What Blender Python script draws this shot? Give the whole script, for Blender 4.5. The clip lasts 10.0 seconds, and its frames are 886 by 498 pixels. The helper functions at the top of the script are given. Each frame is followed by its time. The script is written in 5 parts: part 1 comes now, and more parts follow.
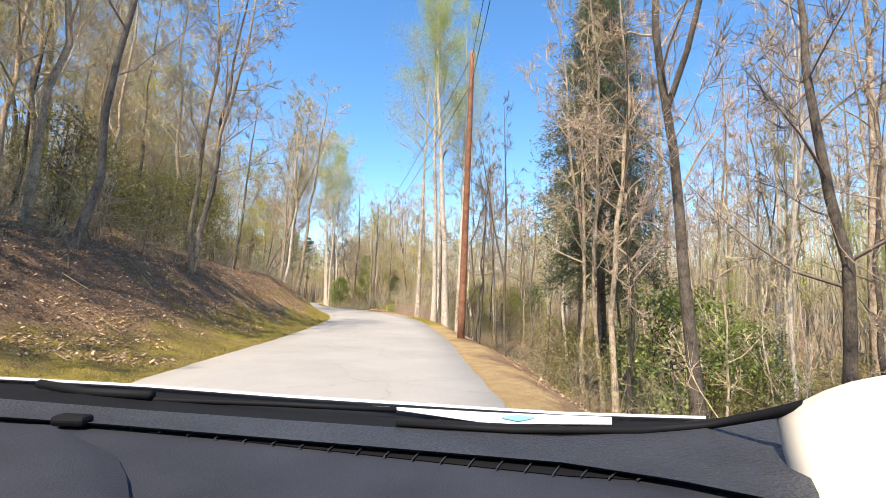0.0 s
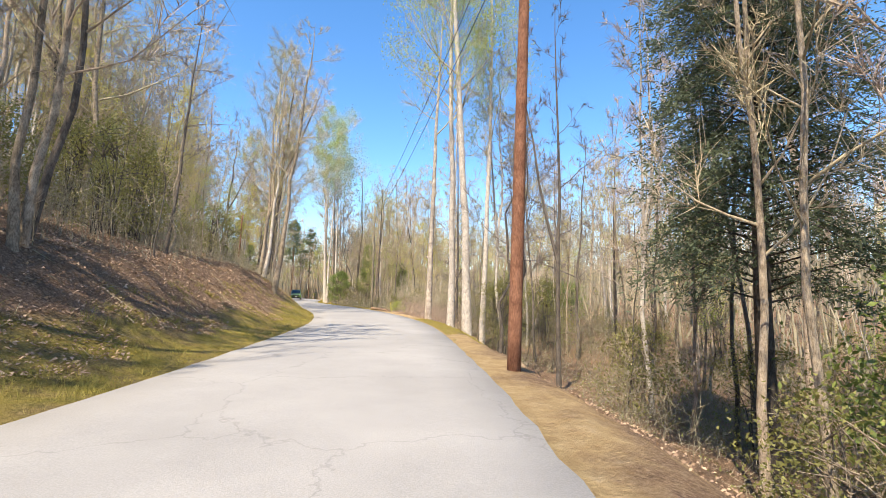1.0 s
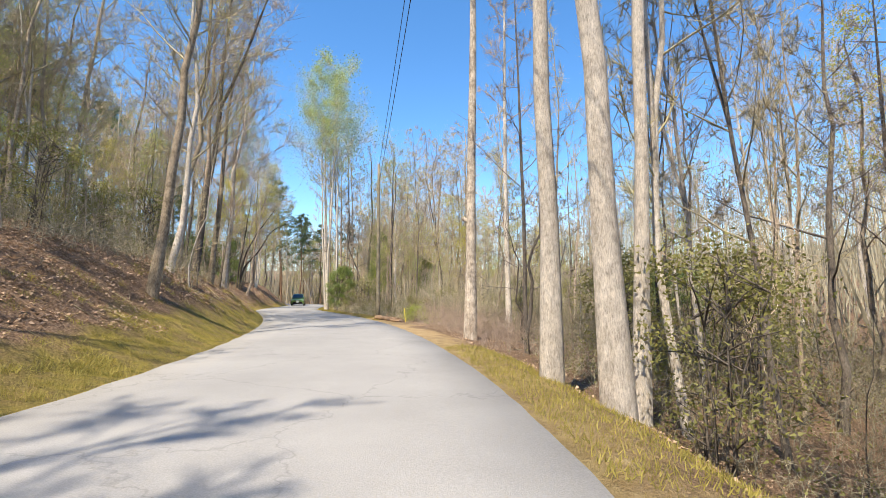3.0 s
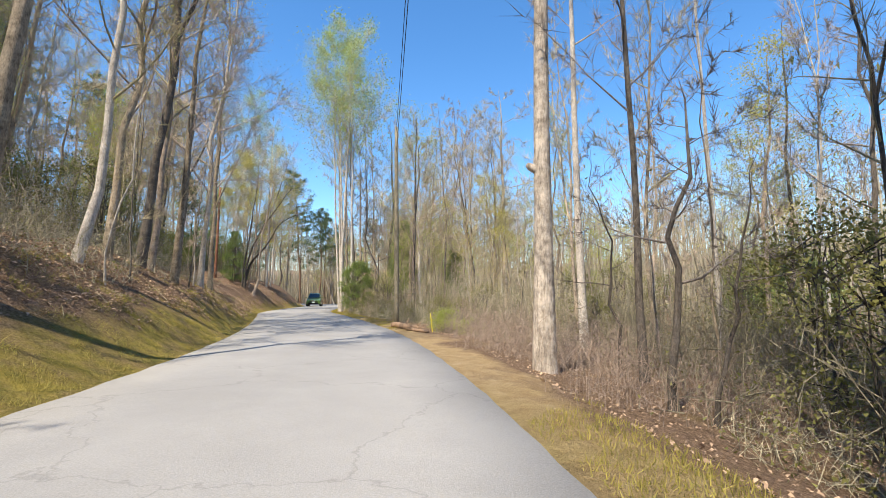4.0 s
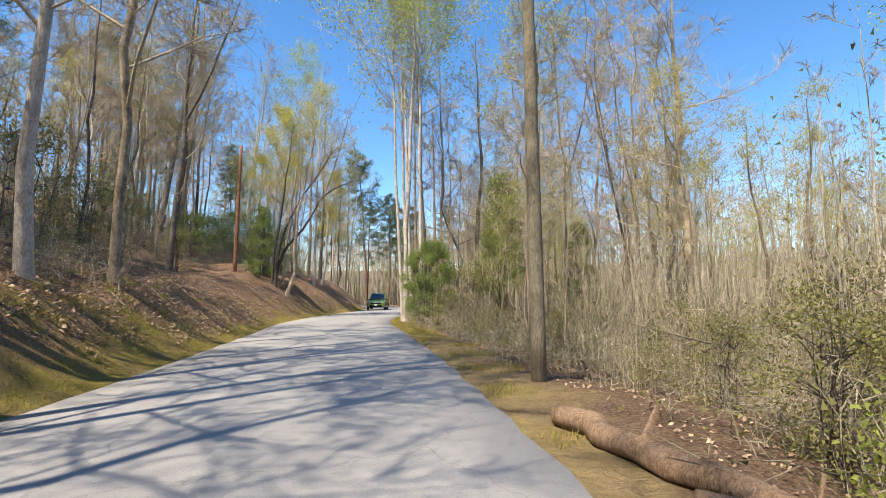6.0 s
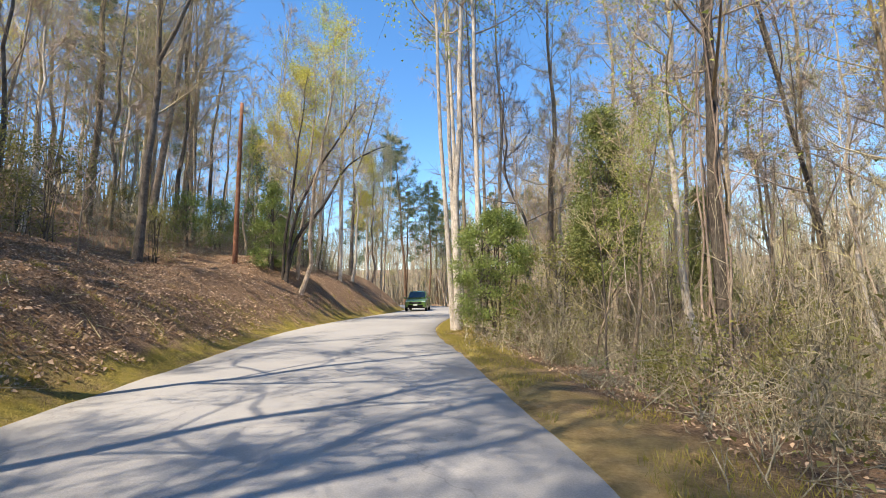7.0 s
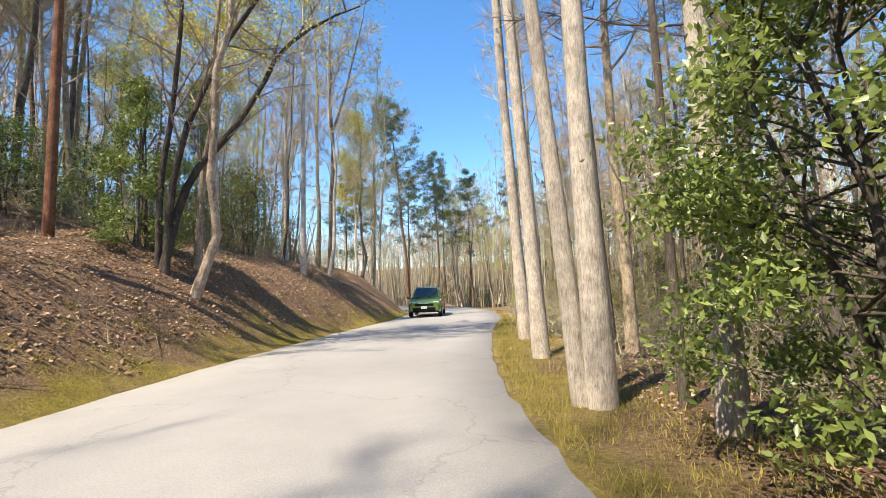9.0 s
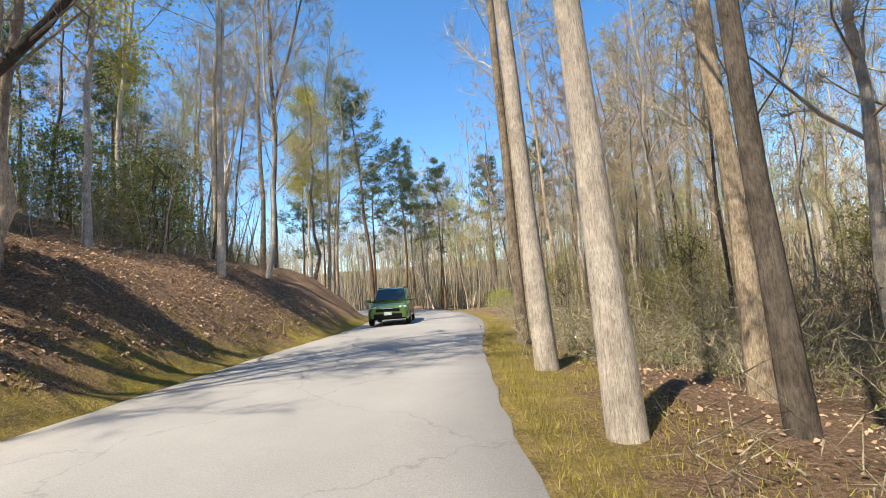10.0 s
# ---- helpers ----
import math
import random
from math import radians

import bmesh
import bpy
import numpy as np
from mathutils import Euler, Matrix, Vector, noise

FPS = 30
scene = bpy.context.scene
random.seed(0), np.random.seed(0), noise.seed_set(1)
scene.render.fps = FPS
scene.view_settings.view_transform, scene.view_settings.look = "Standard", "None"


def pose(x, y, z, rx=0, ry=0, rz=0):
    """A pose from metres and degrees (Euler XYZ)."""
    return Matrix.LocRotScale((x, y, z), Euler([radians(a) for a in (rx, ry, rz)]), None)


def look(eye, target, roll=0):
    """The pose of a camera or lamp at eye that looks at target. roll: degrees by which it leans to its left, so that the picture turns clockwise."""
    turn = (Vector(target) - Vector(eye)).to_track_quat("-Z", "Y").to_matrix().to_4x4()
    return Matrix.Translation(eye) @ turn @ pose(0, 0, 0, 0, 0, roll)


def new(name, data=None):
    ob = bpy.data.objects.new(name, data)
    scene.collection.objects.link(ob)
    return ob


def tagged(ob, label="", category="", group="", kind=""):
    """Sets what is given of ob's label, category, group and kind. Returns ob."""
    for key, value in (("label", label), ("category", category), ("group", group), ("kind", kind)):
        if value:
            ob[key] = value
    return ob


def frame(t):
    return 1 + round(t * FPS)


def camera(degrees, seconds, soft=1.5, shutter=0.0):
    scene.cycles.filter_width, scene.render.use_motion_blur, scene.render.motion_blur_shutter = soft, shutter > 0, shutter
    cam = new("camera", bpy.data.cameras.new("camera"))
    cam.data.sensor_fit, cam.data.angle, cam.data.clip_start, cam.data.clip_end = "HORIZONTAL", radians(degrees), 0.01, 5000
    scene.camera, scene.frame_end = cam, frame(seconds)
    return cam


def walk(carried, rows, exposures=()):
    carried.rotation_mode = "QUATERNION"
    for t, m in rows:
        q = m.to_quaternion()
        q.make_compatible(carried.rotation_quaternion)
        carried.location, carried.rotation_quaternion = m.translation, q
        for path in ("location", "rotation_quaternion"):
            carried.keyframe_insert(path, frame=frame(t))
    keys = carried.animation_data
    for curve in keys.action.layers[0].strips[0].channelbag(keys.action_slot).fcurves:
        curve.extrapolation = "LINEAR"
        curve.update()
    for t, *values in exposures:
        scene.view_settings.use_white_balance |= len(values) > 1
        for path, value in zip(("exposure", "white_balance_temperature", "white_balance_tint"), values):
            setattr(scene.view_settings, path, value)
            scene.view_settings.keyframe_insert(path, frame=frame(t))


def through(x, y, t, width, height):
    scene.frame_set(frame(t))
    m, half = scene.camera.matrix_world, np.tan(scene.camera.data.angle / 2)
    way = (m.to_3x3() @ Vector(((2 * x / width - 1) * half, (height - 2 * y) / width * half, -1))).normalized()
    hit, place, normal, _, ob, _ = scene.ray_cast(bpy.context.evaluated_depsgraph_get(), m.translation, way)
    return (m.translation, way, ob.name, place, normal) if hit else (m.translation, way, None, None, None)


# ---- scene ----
cam = camera(86.7, 10.0, soft=0.65)
PATH = [
    (0, (0.696, 0.456, 1.394), (0.634, 2.443, 1.608), 1.6),
    (0.5, (0.36, 4.541, 1.466), (0.277, 6.529, 1.663), 1.4),
    (1, (-0.088, 8.64, 1.433), (-0.188, 10.628, 1.628), 1.5),
    (1.5, (-0.428, 12.613, 1.444), (-0.549, 14.6, 1.636), 1.5),
    (2, (-0.831, 16.688, 1.349), (-0.971, 18.673, 1.548), 0.6),
    (2.5, (-1.287, 20.466, 1.231), (-1.459, 22.448, 1.434), 0.1),
    (4, (-3.039, 30.608, 1.313), (-3.357, 32.572, 1.51), -0.3),
    (4.5, (-3.926, 34.085, 1.267), (-4.322, 36.035, 1.469), -0.3),
    (5, (-5.114, 37.744, 1.316), (-5.586, 39.677, 1.514), 0.3),
    (5.5, (-6.366, 41.202, 1.356), (-6.914, 43.115, 1.556), 0.0),
    (7, (-11.296, 51.762, 1.315), (-12.078, 53.592, 1.51), -0.6),
    (7.5, (-12.893, 54.815, 1.364), (-13.733, 56.62, 1.557), -1.1),
    (8, (-14.416, 57.655, 1.357), (-15.264, 59.456, 1.549), -1.2),
    (8.5, (-15.923, 60.432, 1.311), (-16.75, 62.243, 1.504), -1.6),
    (9, (-17.205, 62.899, 1.253), (-17.992, 64.728, 1.442), -2.4),
    (9.5, (-18.191, 65.062, 1.271), (-18.918, 66.915, 1.456), -3.1),
    (10, (-19.081, 67.39, 1.298), (-19.745, 69.268, 1.481), -4.0),
]
walk(cam, [(t, look(eye, target, roll)) for t, eye, target, roll in PATH],
     [(0, 1.13, 6950, 10), (0.5, 1.11, 6820, 10), (2.2, 1.04, 6620, 9), (4.5, 0.82, 6380, 8), (7.0, 0.98, 6700, 10), (9.0, 1.1, 6760, 9), (10, 0.91, 6620, 8)])

LIGHT_TRAVEL = 20.0         # degrees right of +y towards which the sunlight travels
SUN_HEIGHT = 56.0

# ---- world and sun ----
world = bpy.data.worlds.new("sky")
scene.world = world
world.use_nodes = True
wn, wl = world.node_tree.nodes, world.node_tree.links
wn.clear()
sky = wn.new("ShaderNodeTexSky")
sky.sky_type = "NISHITA"
sky.sun_disc = False
sky.sun_elevation = radians(SUN_HEIGHT)
sky.sun_rotation = radians(180 + LIGHT_TRAVEL)
sky.altitude = 300
sky.air_density, sky.dust_density, sky.ozone_density = 1.0, 0.1, 3.0
bg = wn.new("ShaderNodeBackground")
bg.inputs["Strength"].default_value = 0.15
out = wn.new("ShaderNodeOutputWorld")
rich = wn.new("ShaderNodeHueSaturation")
rich.inputs["Saturation"].default_value = 1.22
wl.new(sky.outputs[0], rich.inputs["Color"])
wl.new(rich.outputs[0], bg.inputs[0])
wl.new(bg.outputs[0], out.inputs[0])

sun_data = bpy.data.lights.new("sun", "SUN")
sun_data.energy, sun_data.angle, sun_data.color = 4.9, radians(0.53), (1.0, 0.87, 0.70)
sun = new("sun", sun_data)
a, e = radians(LIGHT_TRAVEL), radians(SUN_HEIGHT)
sun.matrix_world = look((0, 0, 40), (math.sin(a) * math.cos(e), math.cos(a) * math.cos(e), 40 - math.sin(e)))


# ---- materials ----
def material(name, build):
    m = bpy.data.materials.new(name)
    m.use_nodes = True
    n, l = m.node_tree.nodes, m.node_tree.links
    b = n["Principled BSDF"]
    build(n, l, b)
    return m


def noise_node(n, l, scale, detail=5, rough=0.6, coords="Object", stretch=None, vector=None):
    t = n.new("ShaderNodeTexCoord")
    source = vector or t.outputs[coords]
    if stretch:
        mp = n.new("ShaderNodeMapping")
        mp.inputs["Scale"].default_value = stretch
        l.new(source, mp.inputs[0])
        source = mp.outputs[0]
    x = n.new("ShaderNodeTexNoise")
    x.inputs["Scale"].default_value, x.inputs["Detail"].default_value, x.inputs["Roughness"].default_value = scale, detail, rough
    l.new(source, x.inputs["Vector"])
    return x


def ramp(n, l, value, stops):
    r = n.new("ShaderNodeValToRGB")
    while len(r.color_ramp.elements) < len(stops):
        r.color_ramp.elements.new(0.5)
    for el, (p, c) in zip(r.color_ramp.elements, stops):
        el.position, el.color = p, (*c, 1) if len(c) == 3 else c
    l.new(value, r.inputs[0])
    return r


def mix(n, l, factor, a, b, blend="MIX"):
    m = n.new("ShaderNodeMix")
    m.data_type, m.blend_type = "RGBA", blend
    for socket, value in ((m.inputs[0], factor), (m.inputs[6], a), (m.inputs[7], b)):
        if isinstance(value, (int, float)):
            socket.default_value = value
        elif isinstance(value, tuple):
            socket.default_value = (*value, 1)
        else:
            l.new(value, socket)
    return m.outputs[2]


def math_node(n, l, op, a, b=0.0):
    m = n.new("ShaderNodeMath")
    m.operation = op
    for socket, value in zip(m.inputs, (a, b)):
        if isinstance(value, (int, float)):
            socket.default_value = value
        else:
            l.new(value, socket)
    return m.outputs[0]


def bump(n, l, b, height, strength, distance):
    x = n.new("ShaderNodeBump")
    x.inputs["Strength"].default_value, x.inputs["Distance"].default_value = strength, distance
    l.new(height, x.inputs["Height"])
    l.new(x.outputs[0], b.inputs["Normal"])


def bark(name, dark, light, rough=0.9, varied=0.35, long=0.33, tints=None, grain=24):
    def build(n, l, b):
        fine = noise_node(n, l, grain, 6, 0.75, stretch=(1, 1, long))
        broad = noise_node(n, l, 3.2, 6, 0.72)
        c = ramp(n, l, fine.outputs[0], [(0.36, dark), (0.62, light)])
        c2 = mix(n, l, 0.5, c.outputs[0], ramp(n, l, broad.outputs[0], [(0.4, dark), (0.6, light)]).outputs[0])
        crease = noise_node(n, l, grain * 3.1, 5, 0.7, stretch=(1, 1, 0.16))
        c2 = mix(n, l, 0.75, c2, ramp(n, l, crease.outputs[0], [(0.38, (0.6, 0.585, 0.57)), (0.52, (1.2, 1.19, 1.18))]).outputs[0], "MULTIPLY")
        info = n.new("ShaderNodeObjectInfo")
        value = math_node(n, l, "ADD", math_node(n, l, "MULTIPLY", info.outputs["Random"], 2 * varied), 1 - varied)
        hsv = n.new("ShaderNodeHueSaturation")
        l.new(c2, hsv.inputs["Color"])
        l.new(value, hsv.inputs["Value"])
        colour = hsv.outputs[0]
        if tints:
            again = math_node(n, l, "FRACT", math_node(n, l, "MULTIPLY", info.outputs["Random"], 7.3))
            colour = mix(n, l, 1.0, colour, ramp(n, l, again, tints).outputs[0], "MULTIPLY")
        l.new(colour, b.inputs["Base Color"])
        b.inputs["Roughness"].default_value = rough
        b.inputs["Specular IOR Level"].default_value = 0.2
        bump(n, l, b, math_node(n, l, "ADD", fine.outputs[0], crease.outputs[0]), 0.9, 0.03)
    return material(name, build)


def leafy(name, dark, light, rough=0.6, through=0.35, scale=0.9):
    def build(n, l, b):
        geo = n.new("ShaderNodeNewGeometry")
        broad = noise_node(n, l, scale, 3)
        c = ramp(n, l, geo.outputs["Random Per Island"], [(0.0, dark), (1.0, light)])
        c2 = mix(n, l, 0.35, c.outputs[0], ramp(n, l, broad.outputs[0], [(0.35, dark), (0.65, light)]).outputs[0])
        l.new(c2, b.inputs["Base Color"])
        b.inputs["Roughness"].default_value = rough
        tr = n.new("ShaderNodeBsdfTranslucent")
        l.new(c2, tr.inputs[0])
        ms = n.new("ShaderNodeMixShader")
        ms.inputs[0].default_value = through
        l.new(b.outputs[0], ms.inputs[1])
        l.new(tr.outputs[0], ms.inputs[2])
        l.new(ms.outputs[0], n["Material Output"].inputs[0])
    return material(name, build)


WOODTINTS = [(0.0, (1.0, 0.93, 0.95)), (0.3, (1.0, 0.97, 0.86)), (0.6, (0.98, 1.0, 0.7)), (0.8, (0.85, 0.82, 0.72)), (1.0, (1.0, 0.9, 0.84))]
BARK = bark("bark_grey_brown", (0.13, 0.105, 0.08), (0.50, 0.425, 0.34), tints=[(0.0, (1.0, 0.95, 0.94)), (0.5, (1.0, 0.98, 0.9)), (1.0, (0.82, 0.79, 0.74))])
BARK_DARK = bark("bark_dark", (0.05, 0.043, 0.037), (0.18, 0.155, 0.13))
BARK_PALE = bark("bark_pale", (0.30, 0.265, 0.225), (0.68, 0.62, 0.54), varied=0.12, long=0.25)
BARK_SCAR = bark("bark_scarred", (0.19, 0.16, 0.13), (0.58, 0.51, 0.43), varied=0.05, long=0.7, grain=7)
STEM_RED = bark("reddish_stem", (0.17, 0.125, 0.10), (0.45, 0.355, 0.285), varied=0.2)
BARK_PINE = bark("bark_pine", (0.08, 0.05, 0.035), (0.26, 0.17, 0.11))
TWIG = bark("twig_grey", (0.28, 0.235, 0.19), (0.61, 0.53, 0.43), varied=0.25, tints=WOODTINTS)
TWIG_DARK = bark("twig_dark", (0.12, 0.10, 0.088), (0.30, 0.26, 0.23), varied=0.3)
STEM = bark("dry_stem", (0.17, 0.15, 0.105), (0.47, 0.42, 0.30), varied=0.3)
FAR = leafy("far_branches", (0.17, 0.15, 0.10), (0.46, 0.41, 0.29), 0.9, 0.1, 0.06)
SPRING = leafy("spring_leaf", (0.29, 0.35, 0.06), (0.58, 0.62, 0.16), 0.6, 0.55)
YELLOW = leafy("yellow_bud", (0.46, 0.42, 0.06), (0.70, 0.63, 0.15), 0.6, 0.6)
EVERGREEN = leafy("glossy_evergreen_leaf", (0.055, 0.10, 0.025), (0.36, 0.43, 0.115), 0.36, 0.38)
SHRUBGREEN = leafy("shrub_leaf", (0.11, 0.112, 0.032), (0.32, 0.305, 0.09), 0.6, 0.4)
CONIFER = leafy("conifer_foliage", (0.075, 0.105, 0.028), (0.33, 0.36, 0.12), 0.5, 0.4)
CEDAR = leafy("cedar_foliage", (0.055, 0.075, 0.042), (0.18, 0.215, 0.115), 0.7, 0.35)
NEEDLE = leafy("pine_needle", (0.045, 0.078, 0.038), (0.15, 0.2, 0.085), 0.5, 0.2)
LITTER = leafy("dead_leaf", (0.17, 0.105, 0.065), (0.64, 0.46, 0.31), 0.85, 0.2)
GRASS = leafy("grass_blade", (0.19, 0.175, 0.04), (0.52, 0.43, 0.105), 0.7, 0.4, 2.2)


def road_build(n, l, b):
    grain = noise_node(n, l, 60, 4, 0.7)
    broad = noise_node(n, l, 0.35, 5, 0.65)
    c = ramp(n, l, grain.outputs[0], [(0.3, (0.195, 0.19, 0.184)), (0.7, (0.35, 0.342, 0.33))])
    d = mix(n, l, 0.45, c.outputs[0], ramp(n, l, broad.outputs[0], [(0.35, (0.215, 0.21, 0.204)), (0.65, (0.34, 0.332, 0.32))]).outputs[0])
    v = n.new("ShaderNodeTexVoronoi")
    v.feature = "DISTANCE_TO_EDGE"
    v.inputs["Scale"].default_value = 0.35
    wob = noise_node(n, l, 1.4, 4)
    t = n.new("ShaderNodeTexCoord")
    vec = n.new("ShaderNodeVectorMath")
    vec.operation = "ADD"
    l.new(t.outputs["Object"], vec.inputs[0])
    l.new(wob.outputs["Color"], vec.inputs[1])
    l.new(vec.outputs[0], v.inputs["Vector"])
    crack = ramp(n, l, v.outputs["Distance"], [(0.0, (0.45, 0.45, 0.45)), (0.008, (1, 1, 1))])
    d = mix(n, l, 0.4, d, crack.outputs[0], "MULTIPLY")
    l.new(d, b.inputs["Base Color"])
    b.inputs["Roughness"].default_value = 0.85
    bump(n, l, b, grain.outputs[0], 0.5, 0.01)


ROADMAT = material("worn_asphalt", road_build)


def ground_build(n, l, b):
    """Clay shoulder, moss and grass on the verges, leaf litter on the slopes, by the distance from the road."""
    lat = n.new("ShaderNodeAttribute")
    lat.attribute_name = "lateral"
    wave = noise_node(n, l, 0.45, 5, 0.65)
    mid = noise_node(n, l, 2.5, 6, 0.7)
    fine = noise_node(n, l, 22, 6, 0.75)
    off = math_node(n, l, "ADD", lat.outputs["Fac"], math_node(n, l, "MULTIPLY", math_node(n, l, "SUBTRACT", wave.outputs[0], 0.5), 5.0))
    litter = ramp(n, l, fine.outputs[0], [(0.34, (0.075, 0.047, 0.03)), (0.5, (0.32, 0.21, 0.135)), (0.66, (0.62, 0.455, 0.31))])
    litter2 = mix(n, l, 0.4, litter.outputs[0], ramp(n, l, mid.outputs[0], [(0.3, (0.085, 0.055, 0.038)), (0.7, (0.27, 0.18, 0.12))]).outputs[0])
    moss = ramp(n, l, mid.outputs[0], [(0.34, (0.12, 0.115, 0.025)), (0.5, (0.36, 0.28, 0.055)), (0.66, (0.56, 0.42, 0.085))])
    moss2 = mix(n, l, 0.45, moss.outputs[0], ramp(n, l, fine.outputs[0], [(0.3, (0.07, 0.075, 0.02)), (0.7, (0.42, 0.36, 0.10))]).outputs[0])
    clay = ramp(n, l, mid.outputs[0], [(0.3, (0.42, 0.27, 0.12)), (0.6, (0.62, 0.46, 0.26)), (0.75, (0.70, 0.57, 0.38))])
    clay2 = mix(n, l, 0.3, clay.outputs[0], ramp(n, l, fine.outputs[0], [(0.35, (0.33, 0.22, 0.10)), (0.65, (0.64, 0.5, 0.3))]).outputs[0])
    left = n.new("ShaderNodeMapRange")
    left.inputs[1].default_value, left.inputs[2].default_value = -4.7, -3.7
    l.new(off, left.inputs[0])
    worn = noise_node(n, l, 1.1, 6, 0.7)
    moss2 = mix(n, l, ramp(n, l, worn.outputs[0], [(0.4, (0.0, 0.0, 0.0)), (0.62, (0.55, 0.55, 0.55))]).outputs[0], moss2, litter2)
    patch = noise_node(n, l, 0.55, 6, 0.68)
    litter2 = mix(n, l, ramp(n, l, patch.outputs[0], [(0.6, (0.0, 0.0, 0.0)), (0.7, (0.7, 0.7, 0.7))]).outputs[0], litter2, moss2)
    ground = mix(n, l, left.outputs[0], litter2, moss2)
    right = n.new("ShaderNodeMapRange")
    right.inputs[1].default_value, right.inputs[2].default_value = 2.2, 2.9
    l.new(lat.outputs["Fac"], right.inputs[0])
    clayness = n.new("ShaderNodeAttribute")
    clayness.attribute_name = "clay"
    side = mix(n, l, clayness.outputs["Fac"], moss2, clay2)
    ground = mix(n, l, right.outputs[0], ground, side)
    far = n.new("ShaderNodeMapRange")
    far.inputs[1].default_value, far.inputs[2].default_value = 3.3, 4.2
    l.new(off, far.inputs[0])
    ground = mix(n, l, far.outputs[0], ground, litter2)
    l.new(ground, b.inputs["Base Color"])
    b.inputs["Roughness"].default_value = 0.95
    b.inputs["Specular IOR Level"].default_value = 0.15
    both = math_node(n, l, "ADD", math_node(n, l, "MULTIPLY", mid.outputs[0], 2.0), fine.outputs[0])
    bump(n, l, b, both, 1.0, 0.14)


GROUND = material("forest_ground", ground_build)


# ---- the road's line and the land round it ----
LINE = [(3.2, -60), (2.4, -30), (1.3, -8), (0.67, 0.45), (-0.08, 8.6), (-0.86, 16.7), (-1.85, 24.0), (-3.04, 30.6), (-5.1, 37.7),
        (-8.5, 46.3), (-12.8, 54.8), (-15.9, 60.4), (-19.65, 67.2), (-22.95, 76.6), (-25.6, 86.2), (-29.4, 95.0), (-36.5, 103.5), (-46.5, 109.5),
        (-60.0, 113.5), (-85.0, 119.0), (-120.0, 124.0)]
CENTRE, HALF = 1.45, 2.75     # the drive line lies right of the road's middle


def smooth_line(points, step):
    p = np.array(points, float)
    s = np.r_[0, np.cumsum(np.hypot(*np.diff(p, axis=0).T))]
    d = np.gradient(p, s, axis=0)
    t = np.arange(0, s[-1], step)
    i = np.clip(np.searchsorted(s, t, "right") - 1, 0, len(s) - 2)
    h = (s[i + 1] - s[i])[:, None]
    u = ((t - s[i]) / h[:, 0])[:, None]
    q = (2 * u**3 - 3 * u**2 + 1) * p[i] + (u**3 - 2 * u**2 + u) * h * d[i] + (3 * u**2 - 2 * u**3) * p[i + 1] + (u**3 - u**2) * h * d[i + 1]
    return q


DRIVE = smooth_line(LINE, 0.5)
AHEAD = np.gradient(DRIVE, axis=0)
AHEAD /= np.linalg.norm(AHEAD, axis=1)[:, None]
RIGHT = np.c_[AHEAD[:, 1], -AHEAD[:, 0]]
MID = DRIVE - CENTRE * RIGHT
START = 60.5                  # metres of the line that lie before the drive's start


def beside(xy):
    """Metres along the line from the drive's start, and metres right of the road's middle, of places (n, 2)."""
    xy = np.atleast_2d(np.asarray(xy, float))
    along, across = np.empty(len(xy)), np.empty(len(xy))
    for k in range(0, len(xy), 20000):
        some = xy[k : k + 20000]
        d2 = ((some[:, None] - MID[None]) ** 2).sum(-1)
        i = d2.argmin(1)
        off = some - MID[i]
        side = np.sign((off * RIGHT[i]).sum(1))
        along[k : k + 20000], across[k : k + 20000] = i * 0.5 - START, np.sqrt(d2[np.arange(len(some)), i]) * side
    return along, across


def wobble(x, y, size, seed=0.0):
    """Smooth random hills between -1 and 1."""
    v = np.zeros_like(x)
    for k, (ax, ay, p) in enumerate(((1, .3, 0), (-.4, 1, 1.7), (.8, -.9, 3.1), (.5, 1.3, 4.4), (1.7, .2, 5.2), (-1.2, 1.6, 0.6))):
        v += np.sin((ax * x + ay * y) / size * 2.1 + p + seed * (k + 1.3)) * (0.5 if k < 3 else 0.28)
    return v / 2.0


LATTICE = np.random.default_rng(3).uniform(-1, 1, (128, 128))


def uneven(x, y, size):
    """Smooth noise between -1 and 1 with lumps of that size, without direction."""
    x, y = x / size, y / size
    i, j = np.floor(x).astype(int), np.floor(y).astype(int)
    u, v = x - i, y - j
    u, v = u * u * (3 - 2 * u), v * v * (3 - 2 * v)
    at = lambda a, b: LATTICE[(i + a) % 128, (j + b) % 128]
    return (at(0, 0) * (1 - u) + at(1, 0) * u) * (1 - v) + (at(0, 1) * (1 - u) + at(1, 1) * u) * v


